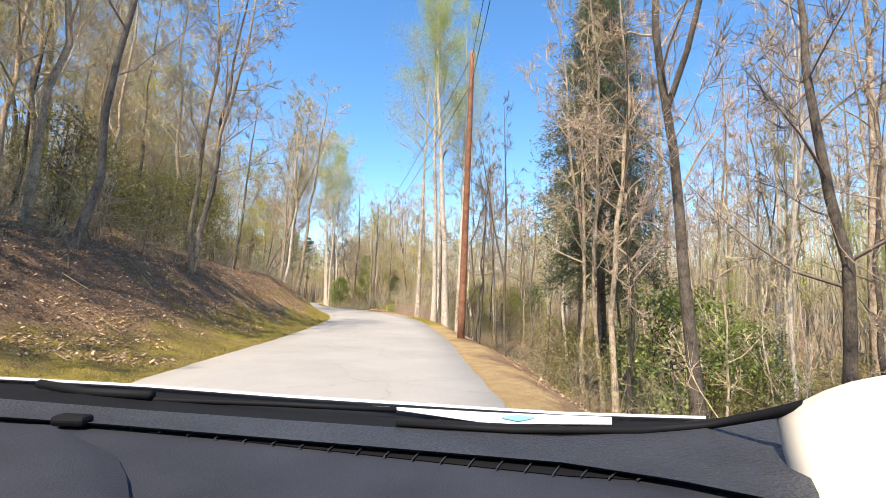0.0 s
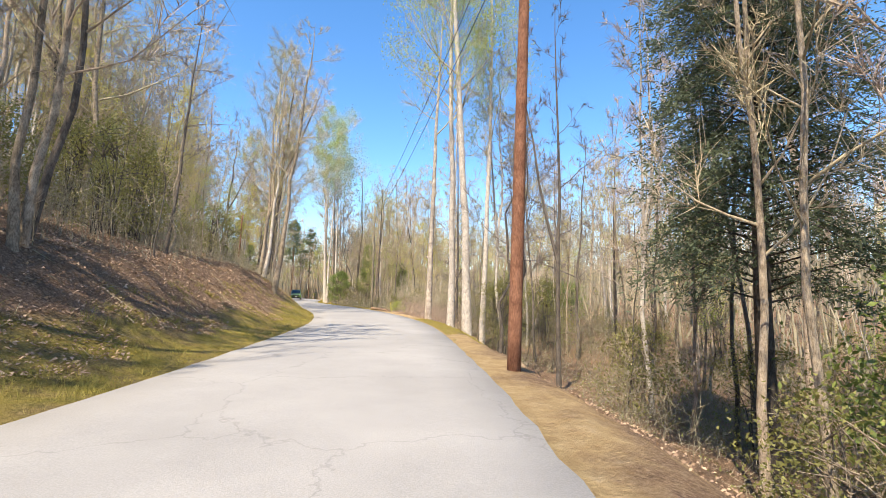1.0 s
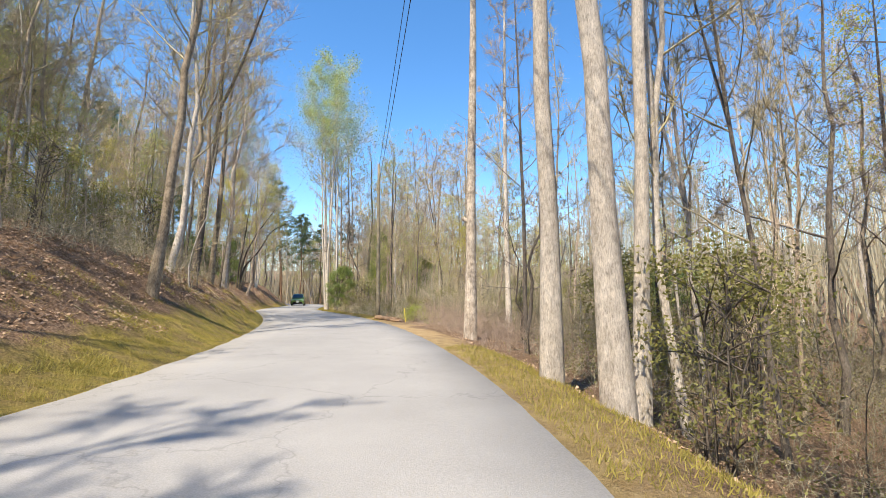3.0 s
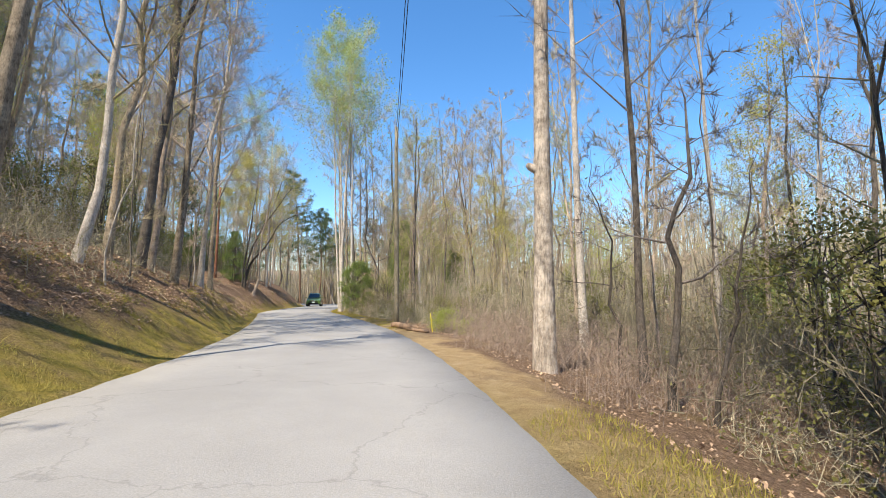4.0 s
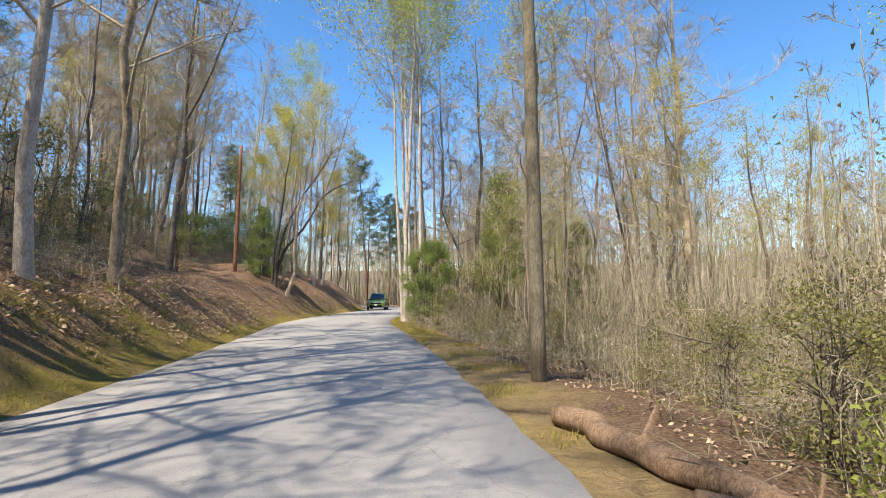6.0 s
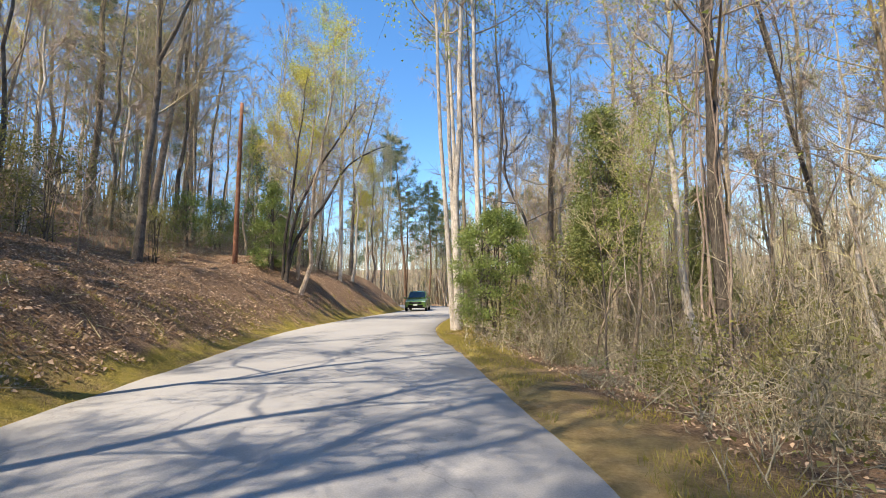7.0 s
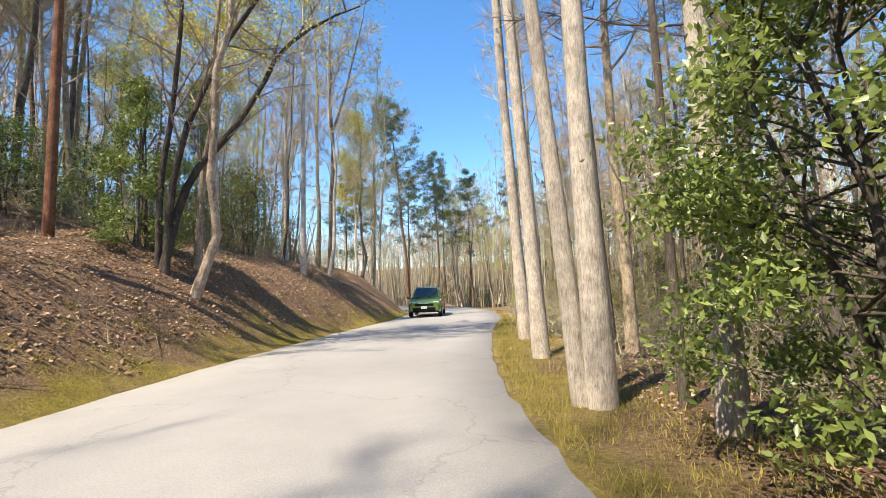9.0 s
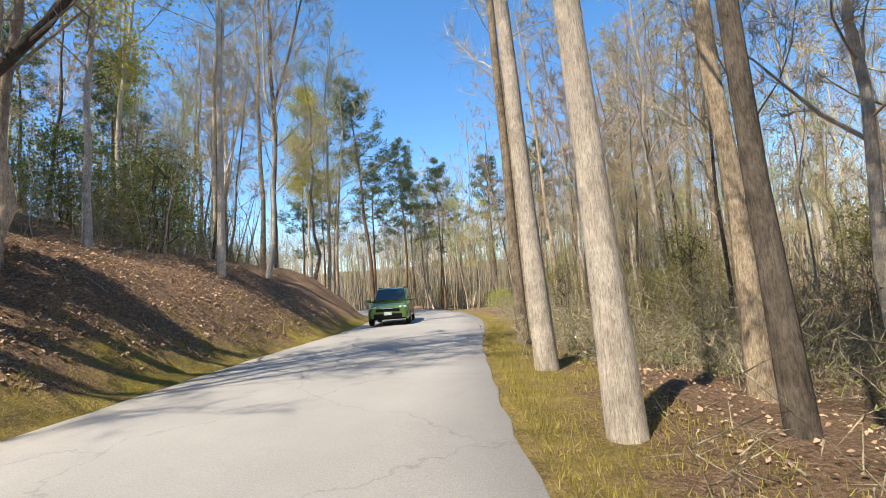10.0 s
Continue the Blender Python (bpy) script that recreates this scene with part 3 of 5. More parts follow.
def arching(seed, stems, r, twigs=26):
    """A tree of several bent stems, each a list of (out, up), with limbs and twigs along their upper parts."""
    rng = np.random.default_rng(seed)
    trunk, fine, A, B = Wood(), Wood(), [], []
    for k, keys in enumerate(stems):
        keys = np.array(keys, float)
        t = np.linspace(0, 1, len(keys))
        u = np.linspace(0, 1, 14)
        pts = np.c_[np.interp(u, t, keys[:, 0]), rng.normal() * 0.5 * u, np.interp(u, t, keys[:, 1])]
        pts[1:-1] = (pts[:-2] + 2 * pts[1:-1] + pts[2:]) / 4
        pts += rng.normal(size=(14, 3)) * 0.05 * u[:, None]
        rad = r * (0.85 ** k) * (1 - u) ** 0.7 + 0.015
        trunk.tube(np.r_[[pts[0] - (0, 0, 0.5)], pts], np.r_[rad[0] * 1.3, rad], 9)
        for m in range(15):
            f = 0.3 + 0.7 * (m + rng.uniform()) / 15
            base = np.array([np.interp(f, u, pts[:, c]) for c in range(3)])
            d = unit(rng.normal(size=3) * (0.8, 1.0, 0.5) + (0.25, 0, 0.6))
            length = rng.uniform(1.2, 3.2) * (1.25 - 0.6 * f)
            mid = base + d * length * 0.5 + rng.normal(size=3) * 0.12 * length
            end = mid + unit(d + rng.normal(size=3) * 0.35 + (0, 0, 0.2)) * length * 0.5
            fine.tube([base, mid, end], [0.03, 0.018, 0.007], 4)
            q = rng.uniform(0.1, 1, (twigs, 1))
            o = np.where(q < 0.5, base + (mid - base) * q * 2, mid + (end - mid) * (q * 2 - 1))
            e = rng.normal(size=(twigs, 3)) * 0.6 + d * 0.6
            A.append(o), B.append(o + e * rng.uniform(0.3, 0.9, (twigs, 1)) * length * 0.35)
    fine.slivers(np.concatenate(A), np.concatenate(B), 0.008)
    template("arching", "arching_tree", "crooked dark tree arching over the road from the bank", "tree",
             [("trunk", trunk.mesh("trunk", BARK_DARK, True), ""), ("crown", fine.mesh("crown", TWIG_DARK), "")])


arching(470, [[(0, 0), (0.3, 1.4), (0.6, 2.6), (1.6, 3.5), (2.3, 4.8), (2.8, 6.0), (3.7, 6.9), (5.2, 7.4)],
              [(0.1, 0), (0.2, 2.0), (0.7, 4.0), (1.6, 5.8), (3.0, 8.0), (4.1, 9.6)],
              [(-0.1, 0), (0.0, 2.4), (0.5, 5.0), (0.7, 8.0), (1.2, 11.0)]], 0.1)


def pine(seed, tall):
    rng = np.random.default_rng(seed)
    trunk, needles = Wood(), Wood()
    hs = np.linspace(0, 1, 11)
    off = np.cumsum(rng.normal(size=(11, 2)) * 0.09, axis=0)
    pts = np.c_[off - off[0], hs * tall]
    pts[0, 2] = -0.4
    trunk.tube(pts, 0.17 * (1 - hs) ** 0.8 + 0.02, 8)
    P = []
    for i in range(34):
        h = 0.5 + 0.5 * (i + rng.uniform()) / 34 if i > 3 else rng.uniform(0.36, 0.5)
        base = np.array([np.interp(h, hs, pts[:, c]) for c in range(3)])
        an = i * 2.4 + rng.uniform(-0.6, 0.6)
        length = tall * 0.2 * (1.1 - 0.85 * max(h - 0.5, 0) / 0.5) * rng.uniform(0.45, 1.2)
        d = unit(np.array([math.cos(an), math.sin(an), rng.uniform(0.0, 0.9)]))
        end = base + d * length
        trunk.tube([base, base + d * length * 0.5 - (0, 0, 0.05 * length), end], [0.04, 0.026, 0.012], 4)
        for j in range(9):
            t = rng.uniform(0.45, 1.05)
            c = base + d * length * t + rng.normal(size=3) * (0.17 * length, 0.17 * length, 0.15 * length) * (1.0 if j else 0)
            trunk.cones([base + d * length * t * 0.8], [c], 0.01)
            P.append(c)
    for c in P:
        nd = rng.normal(size=(25, 3))
        nd[:, 2] = np.abs(nd[:, 2]) * 0.7
        nd /= np.linalg.norm(nd, axis=1)[:, None]
        o = c + rng.normal(size=(25, 3)) * (0.2, 0.2, 0.13)
        needles.slivers(o, o + nd * rng.uniform(0.22, 0.52, 25)[:, None], 0.04)
    template("pine", "pine_tree", "tall pine with bare lower trunk and tufted dark crown", "tree",
             [("trunk", trunk.mesh("trunk", BARK_PINE, True), ""), ("crown", needles.mesh("crown", NEEDLE), "dark green needle tufts")])


for i in range(3):
    pine(500 + i, 21 + i)


def leaf_bush(kind, seed, tall, wide, count, leaf, length, width, mat, name, label, stems=5, lowest=0.12, clumps=46, cone=False, loose=0.23):
    """An evergreen shrub: stems, and leaves gathered in clumps with gaps between them."""
    rng = np.random.default_rng(seed)
    wood, w = Wood(), Wood()
    P = []
    for i in range(clumps):
        h = lowest + (1 - lowest) * rng.uniform() ** (1.4 if cone else 0.8)
        prof = (1.05 - h) ** 0.7 if cone else math.sin(min(math.pi * (h * 0.8 + 0.16), math.pi)) ** 0.6
        rr = wide * prof * rng.uniform(0.35, 1.0) ** 0.5
        an = rng.uniform(0, 6.28)
        P.append((math.cos(an) * rr, math.sin(an) * rr, h * tall))
    P = np.array(P)
    tops = []
    for i in range(stems):
        top = np.array([rng.normal() * wide * 0.25, rng.normal() * wide * 0.25, tall * rng.uniform(0.75, 0.97)]) if not cone else np.array([0, 0, tall * 0.98])
        base = np.array([rng.normal() * 0.12 * wide, rng.normal() * 0.12 * wide, -0.3])
        t = np.linspace(0, 1, 6)[:, None]
        sp = base + (top - base) * t + rng.normal(size=(6, 3)) * 0.06 * t
        wood.tube(sp, (0.045 if tall > 4 else 0.022) * (tall / 4) * (1 - t[:, 0]) + 0.008, 4)
        tops.append(sp)
    for c in P:
        sp = tops[rng.integers(len(tops))]
        j = np.abs(sp[:, 2] - c[2] * 0.8).argmin()
        wood.tube([sp[j], (sp[j] + c) / 2 + (0, 0, 0.08), c], [0.02, 0.013, 0.007], 3)
    each = count // clumps
    for c in P:
        p = c + rng.normal(size=(each, 3)) * (loose * wide, loose * wide, 0.7 * loose * wide)
        if length < 0.08:
            w.buds(p, length, rng)
        else:
            w.leaves(p, length, width, rng, 0.35)
    template(kind, name, label, "shrub" if tall < 7 else "tree",
             [("stem", wood.mesh("stem", BARK_DARK if tall > 3 else BARK, True), ""), ("foliage", w.mesh("foliage", mat), "")])


leaf_bush("holly", 600, 4.9, 1.7, 30000, None, 0.092, 0.042, EVERGREEN, "holly_bush", "dense glossy green holly bush beside the road", clumps=104, lowest=0.1, loose=0.11, stems=7)
leaf_bush("low_holly", 601, 4.6, 1.25, 15000, None, 0.09, 0.045, EVERGREEN, "holly_bush", "dark green holly bush on the bank", clumps=70, lowest=0.04, loose=0.13, stems=6, cone=True)
leaf_bush("laurel", 610, 3.4, 1.5, 5000, None, 0.13, 0.06, EVERGREEN, "laurel_bush", "loose dark green laurel bush among bare stems", clumps=34)
leaf_bush("shrub", 620, 2.6, 1.2, 1900, None, 0.065, 0.04, SHRUBGREEN, "shrub", "thin yellow-green shrub in the undergrowth", clumps=30, stems=7)
leaf_bush("shrub", 621, 3.4, 1.3, 2200, None, 0.065, 0.04, SHRUBGREEN, "shrub", "thin yellow-green shrub in the undergrowth", clumps=34, stems=7)
leaf_bush("lime", 622, 1.5, 1.0, 2600, None, 0.07, 0.05, SPRING, "bright_shrub", "low bright yellow-green leafy shrub", clumps=24, stems=7)
leaf_bush("youngpine", 630, 9.3, 1.9, 27000, None, 0.15, 0.05, CONIFER, "young_conifer", "young yellow-green conifer in the thicket", clumps=150, stems=1, cone=True, lowest=0.3, loose=0.15)


def cedar(seed, tall, wide):
    """A dense column of drooping boughs, each a spray of scale leaves."""
    rng = np.random.default_rng(seed)
    wood, w = Wood(), Wood()
    hs = np.linspace(0, 1, 8)
    wood.tube(np.c_[rng.normal(size=(8, 2)) * 0.05, hs * tall - 0.3], 0.2 * (1 - hs) + 0.015, 8)
    for i in range(330):
        h = 0.2 + 0.79 * ((i + rng.uniform()) / 330) ** 0.8
        reach = wide * min(1.0, 1.9 * (1.02 - h)) ** 0.8 * rng.uniform(0.6, 1.1)
        an = i * 2.4 + rng.uniform(-0.5, 0.5)
        out_ = np.array([math.cos(an), math.sin(an), 0])
        base = np.array([0, 0, h * tall])
        bend = base + out_ * reach * 0.55 + (0, 0, 0.16 * reach)
        end = base + out_ * reach + (0, 0, -0.1 * reach)
        wood.tube([base, bend, end], [0.03, 0.018, 0.006], 3)
        k = int(150 + 260 * reach / wide)
        t = rng.uniform(0.3, 1.05, k)[:, None]
        o = np.where(t < 0.55, base + (bend - base) * t / 0.55, bend + (end - bend) * (t - 0.55) / 0.45)
        o = o + rng.normal(size=(k, 3)) * (0.2, 0.2, 0.13)
        d = out_ * 0.6 + rng.normal(size=(k, 3)) * 0.55 + (0, 0, -0.15)
        w.slivers(o, o + d * rng.uniform(0.07, 0.17, k)[:, None], rng.uniform(0.012, 0.024, k))
    template("cedar", "cedar_tree", "tall dark green cedar with dense narrow crown", "tree",
             [("trunk", wood.mesh("trunk", BARK_DARK, True), ""), ("foliage", w.mesh("foliage", CEDAR), "")])


cedar(640, 18.5, 2.6)


def brush_mesh(seed, stems, wide, upright=False):
    """A tangled clump of thin arching stems with side twigs, one metre high, and the places of its few leaves."""
    rng = np.random.default_rng(seed)
    w = Wood()
    a = np.c_[rng.normal(size=(stems, 2)) * wide * 0.4, np.full(stems, -0.1)]
    loose, thick = (0.4, 0.6) if upright else (1.0, 1.0)
    m = a + np.c_[rng.normal(size=(stems, 2)) * 0.16 * loose, rng.uniform(0.25, 0.6, stems)]
    b = m + np.c_[rng.normal(size=(stems, 2)) * 0.4 * loose, rng.uniform(0.2 if upright else -0.05, 0.5, stems)]
    w.cones(a, m + (m - a) * 0.06, thick * rng.uniform(0.006, 0.013, stems))
    w.cones(m, b, thick * rng.uniform(0.004, 0.008, stems))
    k = 10
    q = rng.uniform(0.15, 1.0, (stems, k))[..., None]
    low, high = (a[:, None] + (m - a)[:, None] * q).reshape(-1, 3), (m[:, None] + (b - m)[:, None] * q).reshape(-1, 3)
    o = np.where(rng.uniform(size=(stems * k, 1)) < 0.4, low, high)
    d = rng.normal(size=(stems * k, 3)) * 0.17 + (0, 0, 0.05)
    w.slivers(o, o + d, 0.0055 * thick)
    return np.concatenate(w.v), np.concatenate(w.f), (o + d)[rng.integers(0, len(o), 60)]


# ---- the trees that stand out, right of the road ----
plant("poplar", -0.81, 32.2, 0, 20, 0.95, (-1, 0), "pale straight poplar trunk close to the road", wide=0.68)
plant("poplar", 0.02, 31.2, 1, 80, 1.0, (-3.5, 0), "thick pale leaning poplar trunk close to the road", wide=0.8)
plant("poplar", 0.75, 32.6, 2, 140, 0.9, (0.5, 0), "pale straight poplar trunk behind its neighbours", wide=0.6)
plant("scarred", -2.57, 40.35, 0, 0, 0.95, (1.0, 0))
plant("mast", -1.05, 46.2, 0, 10, 0.9, (0, 0), "pale slender straight tree behind the brush", wide=0.75)
plant("mast", 4.6, 50.3, 2, 80, 0.9, (-1, 0), "pale slender straight tree behind the brush", wide=0.6)
plant("darkslim", -0.66, 40.5, 0, 60, 1.05, (-1.0, 0), wide=0.78)
plant("gnarled", -0.8, 38.3, 0, 20, 1.0, (2, 0))
plant("gnarled", -0.32, 38.0, 1, 130, 0.55, (8, 0))
plant("gnarled", -0.68, 42.6, 2, 220, 0.6, (-6, 0))
plant("forked", 3.38, 26.28, 0, 30, 1.0, (-1.0, 0), wide=0.75)
plant("gnarled", 1.35, 27.8, 2, 40, 1.05, (6, 0), "leaning dark tree with spreading crooked limbs")
plant("gnarled", 1.82, 26.8, 1, 160, 1.25, (1, 0), "kinked slim dark tree below the road")
plant("darkslim", 2.05, 28.55, 1, 10, 0.75, (2, 0))
plant("slim", 1.95, 33.75, 3, 100, 1.1, (0, 0))
plant("darkslim", 9.0, 37.6, 0, 200, 0.9, (0, 0))
for x, y, turn, size in ((8.6, 55.0, 30, 1.05), (7.2, 53.4, 150, 0.9), (9.9, 54.0, 260, 1.0)):
    plant("laurel", x, y, 0, turn, size, (0, 0), "broad dark green laurel beyond the brush")
plant("tall", 6.6, 12.2, 1, 30, 0.9, (-3, 0))
plant("slim", 5.2, 14.0, 0, 70, 1.15, (-1, 0))
plant("dark", 9.4, 11.0, 1, 150, 1.2, (-4, 0))
plant("cedar", 6.5, 19.4, 0, 0, 1.0)
plant("slim", 5.2, 17.4, 1, 20, 1.2, (1, 0), wide=0.8)
plant("slim", 5.6, 16.4, 4, 200, 1.1, (-2, 0), wide=0.8)
plant("laurel", 7.9, 16.2, 0, 0, 1.25, (0, 0), z=height(7.9, 16.2) + 0.0)
plant("laurel", 11.0, 17.6, 0, 140, 1.0)
plant("verge_poplar", -17.72, 68.15, 1, 160, 1.0, (1.4, 0), "thick pale poplar trunk at the verge of the road", wide=1.0)
plant("verge_poplar", -17.93, 68.22, 0, 200, 0.98, (-2.4, 0), "pale poplar trunk leaning over from its neighbour's foot", wide=0.75)
plant("darkslim", -16.95, 68.2, 0, 150, 1.1, (0.5, 0), "slim dark trunk beside the pale poplars", wide=0.45)
plant("verge_poplar", -16.66, 67.35, 2, 100, 0.92, (-1.5, 1.5), "pale poplar leaning away behind the holly", wide=0.85)
plant("mast", -19.08, 71.6, 0, 0, 0.95, (-1.5, 0), "smooth pale trunk leaning over the verge", wide=0.74)
plant("darkslim", -17.86, 71.65, 1, 50, 1.15, (-2.5, 0), "dark thick trunk in the wood by the road", wide=0.85)
plant("tall", -17.6, 73.75, 0, 20, 0.95, (-0.6, 0), "brown-barked tree with a broken pale base", wide=0.7)
plant("mast", -20.17, 74.95, 2, 70, 1.0, (-2.0, 0), "smooth pale trunk beside the road", wide=0.8)
plant("mast", -21.15, 78.4, 1, 130, 0.95, (-1.0, 0), wide=0.7)
plant("mast", -22.3, 86.5, 3, 130, 0.95, (-1.5, 0))
plant("tall", -15.2, 73.6, 0, 10, 0.95, (0, 0))
plant("gnarled", -14.8, 70.4, 2, 10, 1.3, (-9, 0), "leaning dark tree with spreading crooked limbs")
plant("holly", -15.75, 66.35, 0, 0, 0.83)
plant("shrub", -13.7, 66.0, 1, 30, 0.95)
plant("shrub", -14.4, 65.0, 0, 130, 0.7)
plant("youngpine", -12.4, 67.7, 0, 0, 0.86, wide=0.95)
plant("youngpine", -9.0, 74.0, 0, 90, 0.7)
plant("tall", -4.17, 67.5, 2, 0, 0.86, (0, 0), "broad-crowned bare oak beyond the thicket", wide=1.2)
plant("budding", -11.6, 62.5, 0, 30, 0.55, (5, 0))
plant("vined", -10.1, 61.3, 0, 30, 0.95)
plant("sapling", -12.1, 62.4, 1, 90, 0.9, (-5, 0), "slim crooked sapling leaning over the brush")
plant("lime", -5.7, 48.3, 0, 0, 0.6)
plant("lime", -4.9, 48.8, 0, 60, 0.5)

# ---- the trees that stand out, left of the road ----
plant("tall", -15.7, 44.6, 1, 60, 0.85, (6, 0), "dark leaning trunk at the top of the bank")
plant("tall", -16.8, 47.6, 0, 160, 0.8, (7, 0))
for n, (x, y) in enumerate(((-14.3, 41.0), (-15.5, 43.1), (-16.9, 46.4), (-17.7, 50.4), (-19.2, 53.2))):
    plant("haze", x, y, n, 75 * n, 1.08, (3, 0))
plant("tall", -11.75, 36.8, 2, 20, 0.8, (6, 0), "leaning brown trunk at the foot of the bank")
plant("slim", -9.3, 17.9, 0, 40, 1.1, (9, -3))
plant("slim", -9.1, 17.5, 4, 140, 1.0, (2, 0))
plant("slim", -9.6, 18.3, 2, 240, 1.05, (5, 2))
plant("tall", -30.0, 64.2, 1, 90, 0.9, (5, 0))
plant("mast", -30.95, 79.3, 2, 0, 0.9, (1, 0), "straight pale trunk on the leafy bank", wide=0.65)
plant("low_holly", -29.6, 71.2, 0, 90, 1.0, (0, 0), "dark green holly bush on the bank")
plant("arching", -28.5, 71.0, 0, 24.5, 1.0)
plant("haze", -28.7, 72.2, 1, 10, 0.8, (5, 0))
plant("tall", -39.1, 72.5, 1, 10, 0.85, (2, 0))
for n, (x, y) in enumerate(((-33.5, 84.5), (-36.0, 88.0), (-35.2, 91.8), (-38.5, 86.5), (-40.2, 92.0), (-37.2, 96.0))):
    plant(("haze", "tall", "haze")[n % 3], x, y, n, 70 * n, 0.95, (2, 0))
for n, (x, y) in enumerate(((-16.9, 48.6), (-17.2, 48.2), (-17.0, 49.0), (-17.5, 49.4), (-16.6, 48.2), (-14.2, 42.6), (-13.6, 41.2))):
    plant("sapling", x, y, n, 60 * n, 1.15, (10 - 4 * (n % 3), 3 * (n % 3) - 3), "bent bare stem leaning out from the bank")
plant("darkslim", -11.8, 26.3, 1, 30, 0.72, (4, 0))
plant("dark", -9.2, 12.2, 0, 30, 1.2, (5, 0), wide=0.7)
plant("budding", -36.3, 92.0, 2, 0, 1.15)
plant("budding", -27.7, 71.3, 2, 40, 1.2, (6, 0), "leaning young tree with pale yellow spring buds")
plant("verge_poplar", -38.0, 86.0, 2, 50, 0.95, (1, 0), "slender tree with a full yellow-green spring crown on the bank", wide=0.95)
plant("golden", -39.4, 95.9, 0, 0, 0.95)
plant("golden", -33.0, 76.5, 0, 120, 0.9, (3, 2))
plant("laurel", -35.5, 70.8, 0, 10, 0.9)
plant("laurel", -38.0, 75.0, 0, 100, 1.0)
for x, y, turn, size in ((-38.2, 83.0, 140, 1.2), (-40.5, 80.5, 60, 1.2), (-42.5, 85.5, 20, 1.4)):
    plant("laurel", x, y, 0, turn, size, (0, 0), "loose dark green laurel bush under the trees")
for x, y, v, size in ((-46.0, 86.5, 0, 0.55), (-50.5, 90.0, 2, 0.6)):
    plant("pine", x, y, v, 70 * v, size)
for k, (x, y, v, size) in enumerate(((-41.35, 109.0, 0, 1.13), (-47.5, 121.0, 1, 0.85), (-38.6, 110.5, 2, 0.75), (-52.0, 112.5, 0, 0.8), (-35.5, 113.5, 1, 0.72),
                                     (-44.5, 127.0, 2, 0.85), (-31.0, 118.0, 0, 0.8), (-57.0, 124.0, 1, 0.9), (-25.0, 112.0, 1, 0.7))):
    plant("pine", x, y, v, 50 * k, size, (-3 if k == 0 else 0, 0))
plant("tall", -39.0, 117.5, 3, 0, 0.7, (2, 0), "broken-topped pale dead tree")
plant("tall", -36.4, 112.5, 3, 90, 0.42, (-22, 0), "pale dead trunk leaning sharply")

# ---- the wood at large ----
rng = np.random.default_rng(7)
TAKEN = [(-0.8, 32.2), (0, 31.2), (-2.65, 40.2), (-0.7, 40.6), (3.1, 25.6), (3.6, 26.9), (6, 19.6), (-15.7, 66.4), (-12.5, 67.5), (-17.8, 68), (-16.8, 67.6), (-19, 71.6), (-17.8, 71.7), (-17.6, 73.8), (-20.2, 75), (-21.2, 78.4), (-1.05, 46.2), (1.5, 27.5), (-10.1, 61.3), (-12.4, 61.6), (-8.84, 52.5), (0.9, 18.2), (-30.3, 69.5)]


def scatter(count, box, rule, apart):
    """Random places in a box (x0, x1, y0, y1) that the rule(along, across) allows, some metres apart."""
    placed, p = [], rng.uniform((box[0], box[2]), (box[1], box[3]), (count * 12, 2))
    s, l = beside(p)
    for (x, y), along, side in zip(p, s, l):
        if rule(along, side) and all((x - a) ** 2 + (y - b) ** 2 > apart * apart for a, b in placed) and all((x - a) ** 2 + (y - b) ** 2 > 2.2 for a, b in TAKEN):
            placed.append((float(x), float(y)))
            if len(placed) == count:
                break
    return placed


def wood(places, lean, slim=2, scale=1.0):
    """Tall and slender trees in turn; the fuller ones near the road."""
    for n, (x, y) in enumerate(places):
        along, side = (float(q[0]) for q in beside([(x, y)]))
        open_ = (66 < along < 86 and 6 < side < 17) or ((14 < along < 46 or 58 < along < 92) and -17 < side < -9)
        side = abs(side)
        kind = ("tall" if n % slim == 1 else "slim") + ("" if side < 17 else "_far")
        shape = int(rng.integers(6)), rng.uniform(0, 360), scale * rng.uniform(0.85, 1.2), (rng.normal() * 2.5 + lean, rng.normal() * 2)
        wide = rng.uniform(0.7, 1.0)
        if not open_ or n % 3 == 0:
            plant(kind, x, y, *shape, wide=wide)


wood(scatter(50, (-60, 10, -4, 125), lambda s, l: -16 < l < -9.6 and s > -4 and not (18 < s < 88 and l > -12.5), 1.8), 3, 8)
for n, (x, y) in enumerate(scatter(84, (-50, 0, 2, 95), lambda s, l: -22 < l < -9.5 and 2 < s < 84 and not (22 < s < 88 and l > -12 - 1.5 * (s > 50)), 1.7)):
    shape = rng.uniform(0, 360), rng.uniform(0.8, 1.1), (rng.normal() * 2 + 2, rng.normal() * 2)
    along, side = (float(q[0]) for q in beside([(x, y)]))
    if n % 2 or not ((14 < along < 48 or 58 < along < 92) and side > -18):
        plant("haze", x, y, n, *shape)
for n, (x, y) in enumerate(scatter(9, (-20, 12, 44, 90), lambda s, l: 8.5 < l < 22 and 60 < s < 82, 2.2)):
    plant("haze", x, y, n, rng.uniform(0, 360), rng.uniform(0.8, 1.1), (rng.normal() * 2, rng.normal() * 2))
for n, (x, y) in enumerate(scatter(24, (-12, 22, 14, 52), lambda s, l: 8.5 < l < 21 and 14 < s < 48, 1.5)):
    plant("dark" if n % 6 == 0 else "slim", x, y, n, rng.uniform(0, 360), rng.uniform(0.8, 1.1), (rng.normal() * 2, rng.normal() * 2), wide=0.8)
wood(scatter(10, (-45, 5, 80, 105), lambda s, l: -20 < l < -9 and 84 < s < 106, 1.5), 2, 2)
